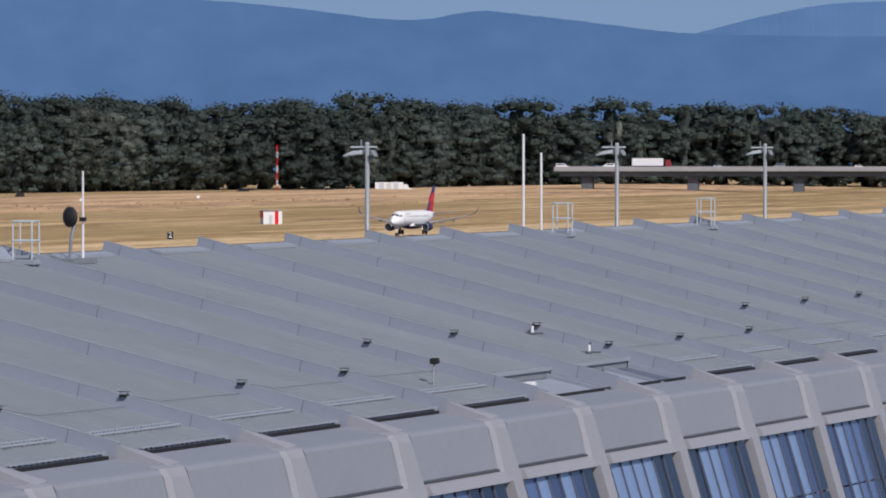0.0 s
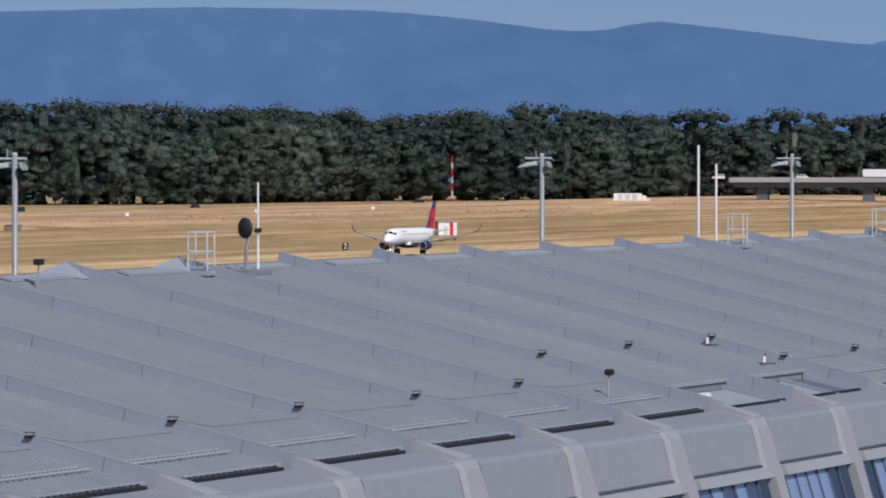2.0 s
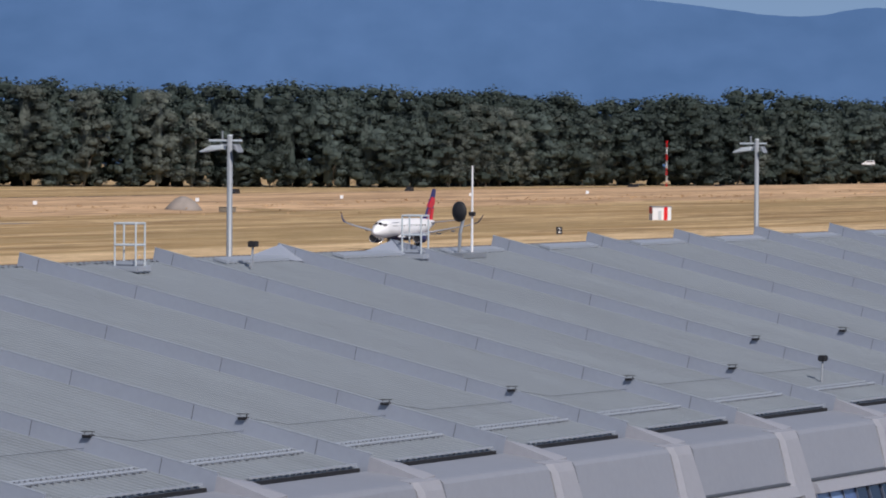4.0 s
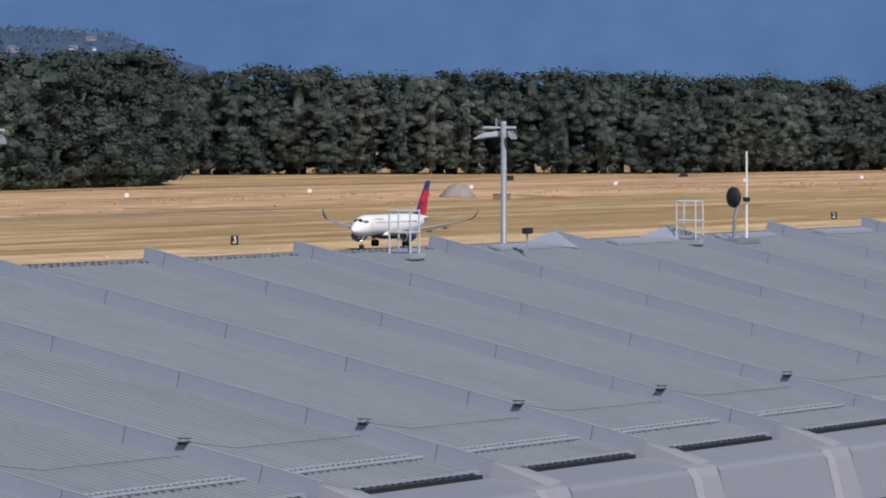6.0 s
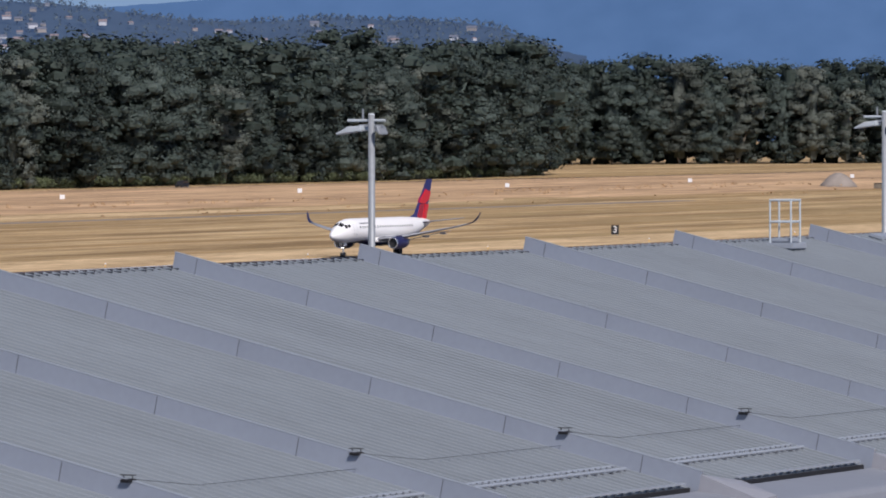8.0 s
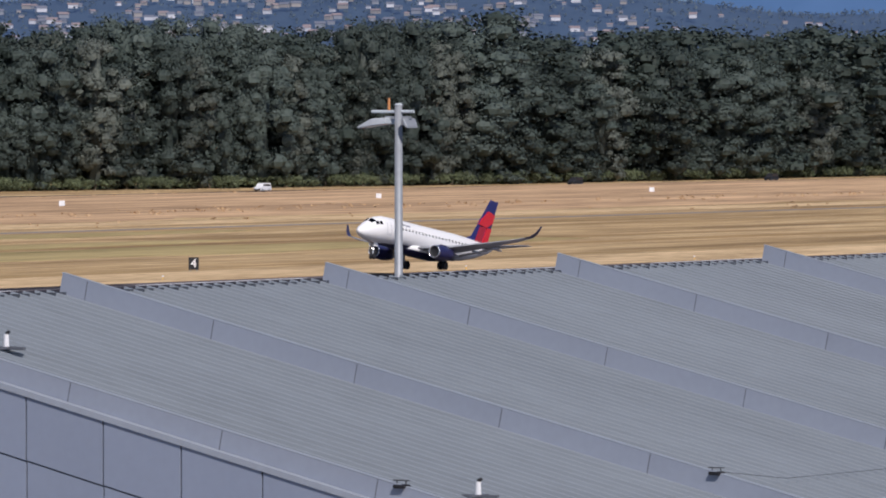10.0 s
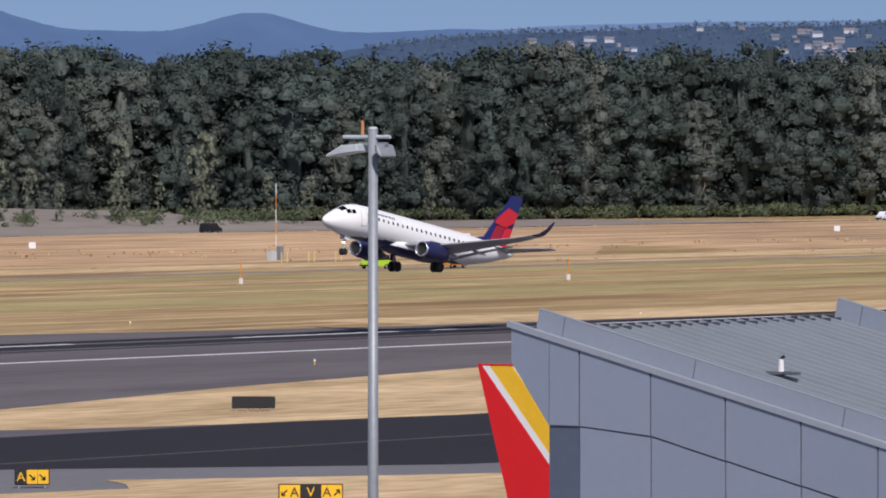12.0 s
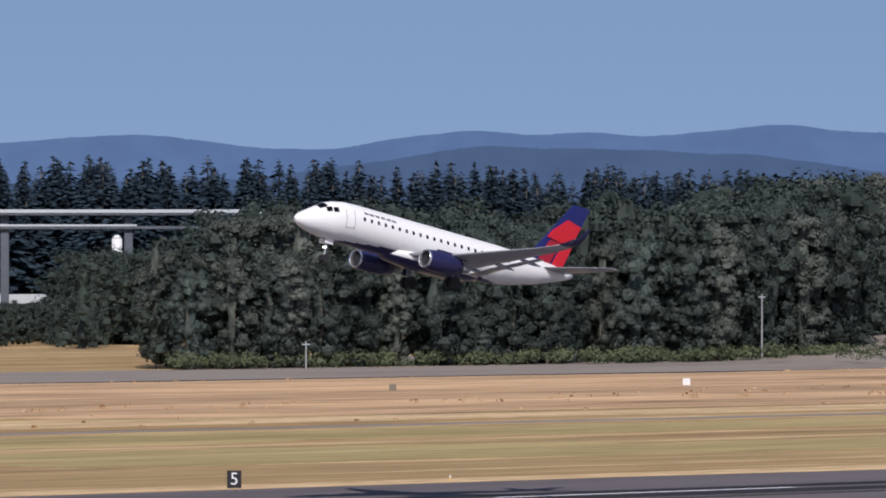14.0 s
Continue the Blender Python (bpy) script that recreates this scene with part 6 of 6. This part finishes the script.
def ils():
    """Orange posts and a thin mast in the greener strip."""
    x0, y0 = 824, 638
    e = thing("glide_mast", pose(x0, y0, 0), "thin orange and white mast with equipment boxes", "mast")
    for k in range(6):
        part("section", tube(bmesh.new(), (0, 0, 2 * k), (0, 0, 2 * k + 2), 0.07, n=8), (M_ORANGE, M_WHITE)[k % 2], e)
    part("cabinet", boxes((-1.6, -0.4, -0.5, 0.5, 0, 1.6), bevel=0.04), M_LAMP, e)
    part("cabinet", boxes((0.5, 1.3, -0.5, 0.5, 0, 2.3), bevel=0.04), M_STEEL, e)
    for k in range(7):
        q = thing("yellow_post", pose(x0 - 9 + 3.4 * k, y0 - 8 + 1.5 * (k % 2), 0), "short yellow guard post in the grass", "post", "yellow guard posts")
        part("post", tube(bmesh.new(), (0, 0, 0), (0, 0, 1.5), 0.10, n=10), M_POST, q)
        part("cap", tube(bmesh.new(), (0, 0, 1.5), (0, 0, 1.58), 0.10, 0.05, n=10), M_POST, q)
    for x, y in ((690, 540), (735, 520)):
        q = thing("wind_stand", pose(x, y, 0), "small white instrument on an orange stand", "instrument", "field instruments")
        part("stand", tube(bmesh.new(), (0, 0, 0), (0, 0, 3.2), 0.06, n=8), M_ORANGE, q)
        part("box", boxes((-0.2, 0.2, -0.2, 0.2, 0.2, 1.0), bevel=0.05), M_WHITE, q)


ils()


def far_left():
    """Viaduct, tank and a low house beyond the woods' west end."""
    th = radians(-33.2 + 74)
    r = 1650
    m = pose(r * math.sin(th), r * math.cos(th), 0, 0, 0, -math.degrees(th))
    e = thing("viaduct", m, "pale raised viaduct among distant trees", "bridge")
    part("deck", boxes((-60, 52, -5, 5, 30.3, 30.9), bevel=0.05), M_BRIDGE_DARK, e)
    part("parapet", boxes((-60, 52, -5.2, -5.0, 30.9, 31.7)), M_LAMP, e)
    part("lower_deck", boxes((-60, 30, -4, 4, 27.0, 27.7)), M_BRIDGE_DARK, e)
    part("lower_rail", boxes((-60, 12, -4.2, -4.0, 27.6, 28.1)), M_LAMP, e)
    for x in (-20, 10, 40):
        part("pier", boxes((x - 1, x + 1, -3, 3, 0, 30.3), bevel=0.1), M_BRIDGE_DARK, e)
    th = radians(-32.95 + 74)
    r = 1640
    e = thing("white_tank", pose(r * math.sin(th), r * math.cos(th), 0), "white upright storage tank among the trees", "tank")
    part("shell", tube(bmesh.new(), (0, 0, 0), (0, 0, 24.6), 1.25, 1.25, n=20), M_WHITE, e, smooth=True)
    part("dome", tube(bmesh.new(), (0, 0, 24.6), (0, 0, 25.5), 1.25, 0.5, n=20), M_WHITE, e, smooth=True)
    th = radians(-33.75 + 74)
    r = 1700
    e = thing("dark_house", pose(r * math.sin(th), r * math.cos(th), 0, 0, 0, -math.degrees(th)), "dark low house with a pale roof edge", "house")
    part("wall", boxes((-14, 9, -3, 3, 0, 8.5)), M_PANEL_DARK, e)
    part("roof", body_profile([(-14.5, 8.5), (9.5, 8.5), (5.5, 10.9), (-10.5, 10.9)], 3.4, 0.05), M_LAMP, e)
    for az, top in ((-27.6, 13), (-31.45, 5)):
        q = thing("utility_pole", pose(900 * math.tan(radians(az + 74)), 897, 0), "pale wooden utility pole at the woods' edge", "pole", "utility poles")
        part("pole", tube(bmesh.new(), (0, 0, 0), (0, 0, top), 0.18, 0.13, n=8), M_CONCRETE, q)
        part("crossarm", boxes((-0.9, 0.9, -0.06, 0.06, top - 0.7, top - 0.5)), M_LAMP, q)


far_left()


def dirt_heap():
    """A steep heap of grey earth on the bank, and a low dark trough beside it."""
    bm = bmesh.new()
    rings = []
    for u, r in ((0, 5.4), (0.25, 4.6), (0.55, 3.5), (0.8, 2.3), (1.0, 0.7)):
        rings.append([((r + 0.35 * noise.noise((k * 0.9, u * 4, 2))) * math.cos(a), (r + 0.35 * noise.noise((k * 0.9, u * 4, 8))) * math.sin(a), 4.0 * u) for k, a in ((k, 2 * math.pi * k / 22) for k in range(22))])
    loft(bm, rings)
    ob = mesh_ob("dirt_heap", bm, M_ROADBED, smooth=True)
    ob.matrix_basis = pose(1639, 645, 0)
    tagged(ob, "steep grey heap of earth on the grass bank", "heap")
    e = thing("dark_trough", pose(1632, 630, 0, 0, 0, -68), "low dark steel trough lying beside the heap", "trough")
    part("trough", boxes((-2.2, 2.2, -0.8, 0.8, 0, 1.3), bevel=0.1), M_BARK, e)
    part("rim", boxes((-2.3, 2.3, -0.9, 0.9, 1.3, 1.42), bevel=0.03), M_BLACK, e)


dirt_heap()


# ======== what moves ========
def motions():
    rows = []
    for t, nose_x, z, a in JET:
        x = nose_x + 15.2 * math.cos(radians(a)) - 2.75 * math.sin(radians(a))
        rows.append((t, pose(x, 400, z, 0, a, 0)))
    walk(jet, rows)
    def along(ob, y, z, pts, turn=0):
        walk(ob, [(t, pose(x, y, z, 0, 0, turn)) for t, x in pts])
    walk(truck, [(t, pose(2532.5 + 3.42 * t, 745.4 - 11.92 * t, 0.0, 0, 0, -74)) for t in (0, 14)])
    along(rv, 819, 0.04, [(0, 634), (14, 1012)], 180)
    along(white_car, 820, 0.04, [(0, 565), (14, 929)], 180)
    along(black_car, 819, 0.04, [(0, 689), (14, 1095)], 180)
    along(white_van, 819, 0.04, [(0, 1676), (14, 1214)])
    along(green_van, 590, 0.05, [(0, 1043.4), (14, 742.4)])
    along(pickup, 584.5, 0.05, [(0, 599.1), (14, 830)], 180)
    for v, x, y, speed in bridge_cars:
        walk(v, [(0, BRIDGE @ pose(x, y, 9.3, 0, 0, 0 if speed < 0 or v.name == "lorry" else 180)), (14, BRIDGE @ pose(x + speed * 14, y, 9.3, 0, 0, 0 if speed < 0 or v.name == "lorry" else 180))])


motions()
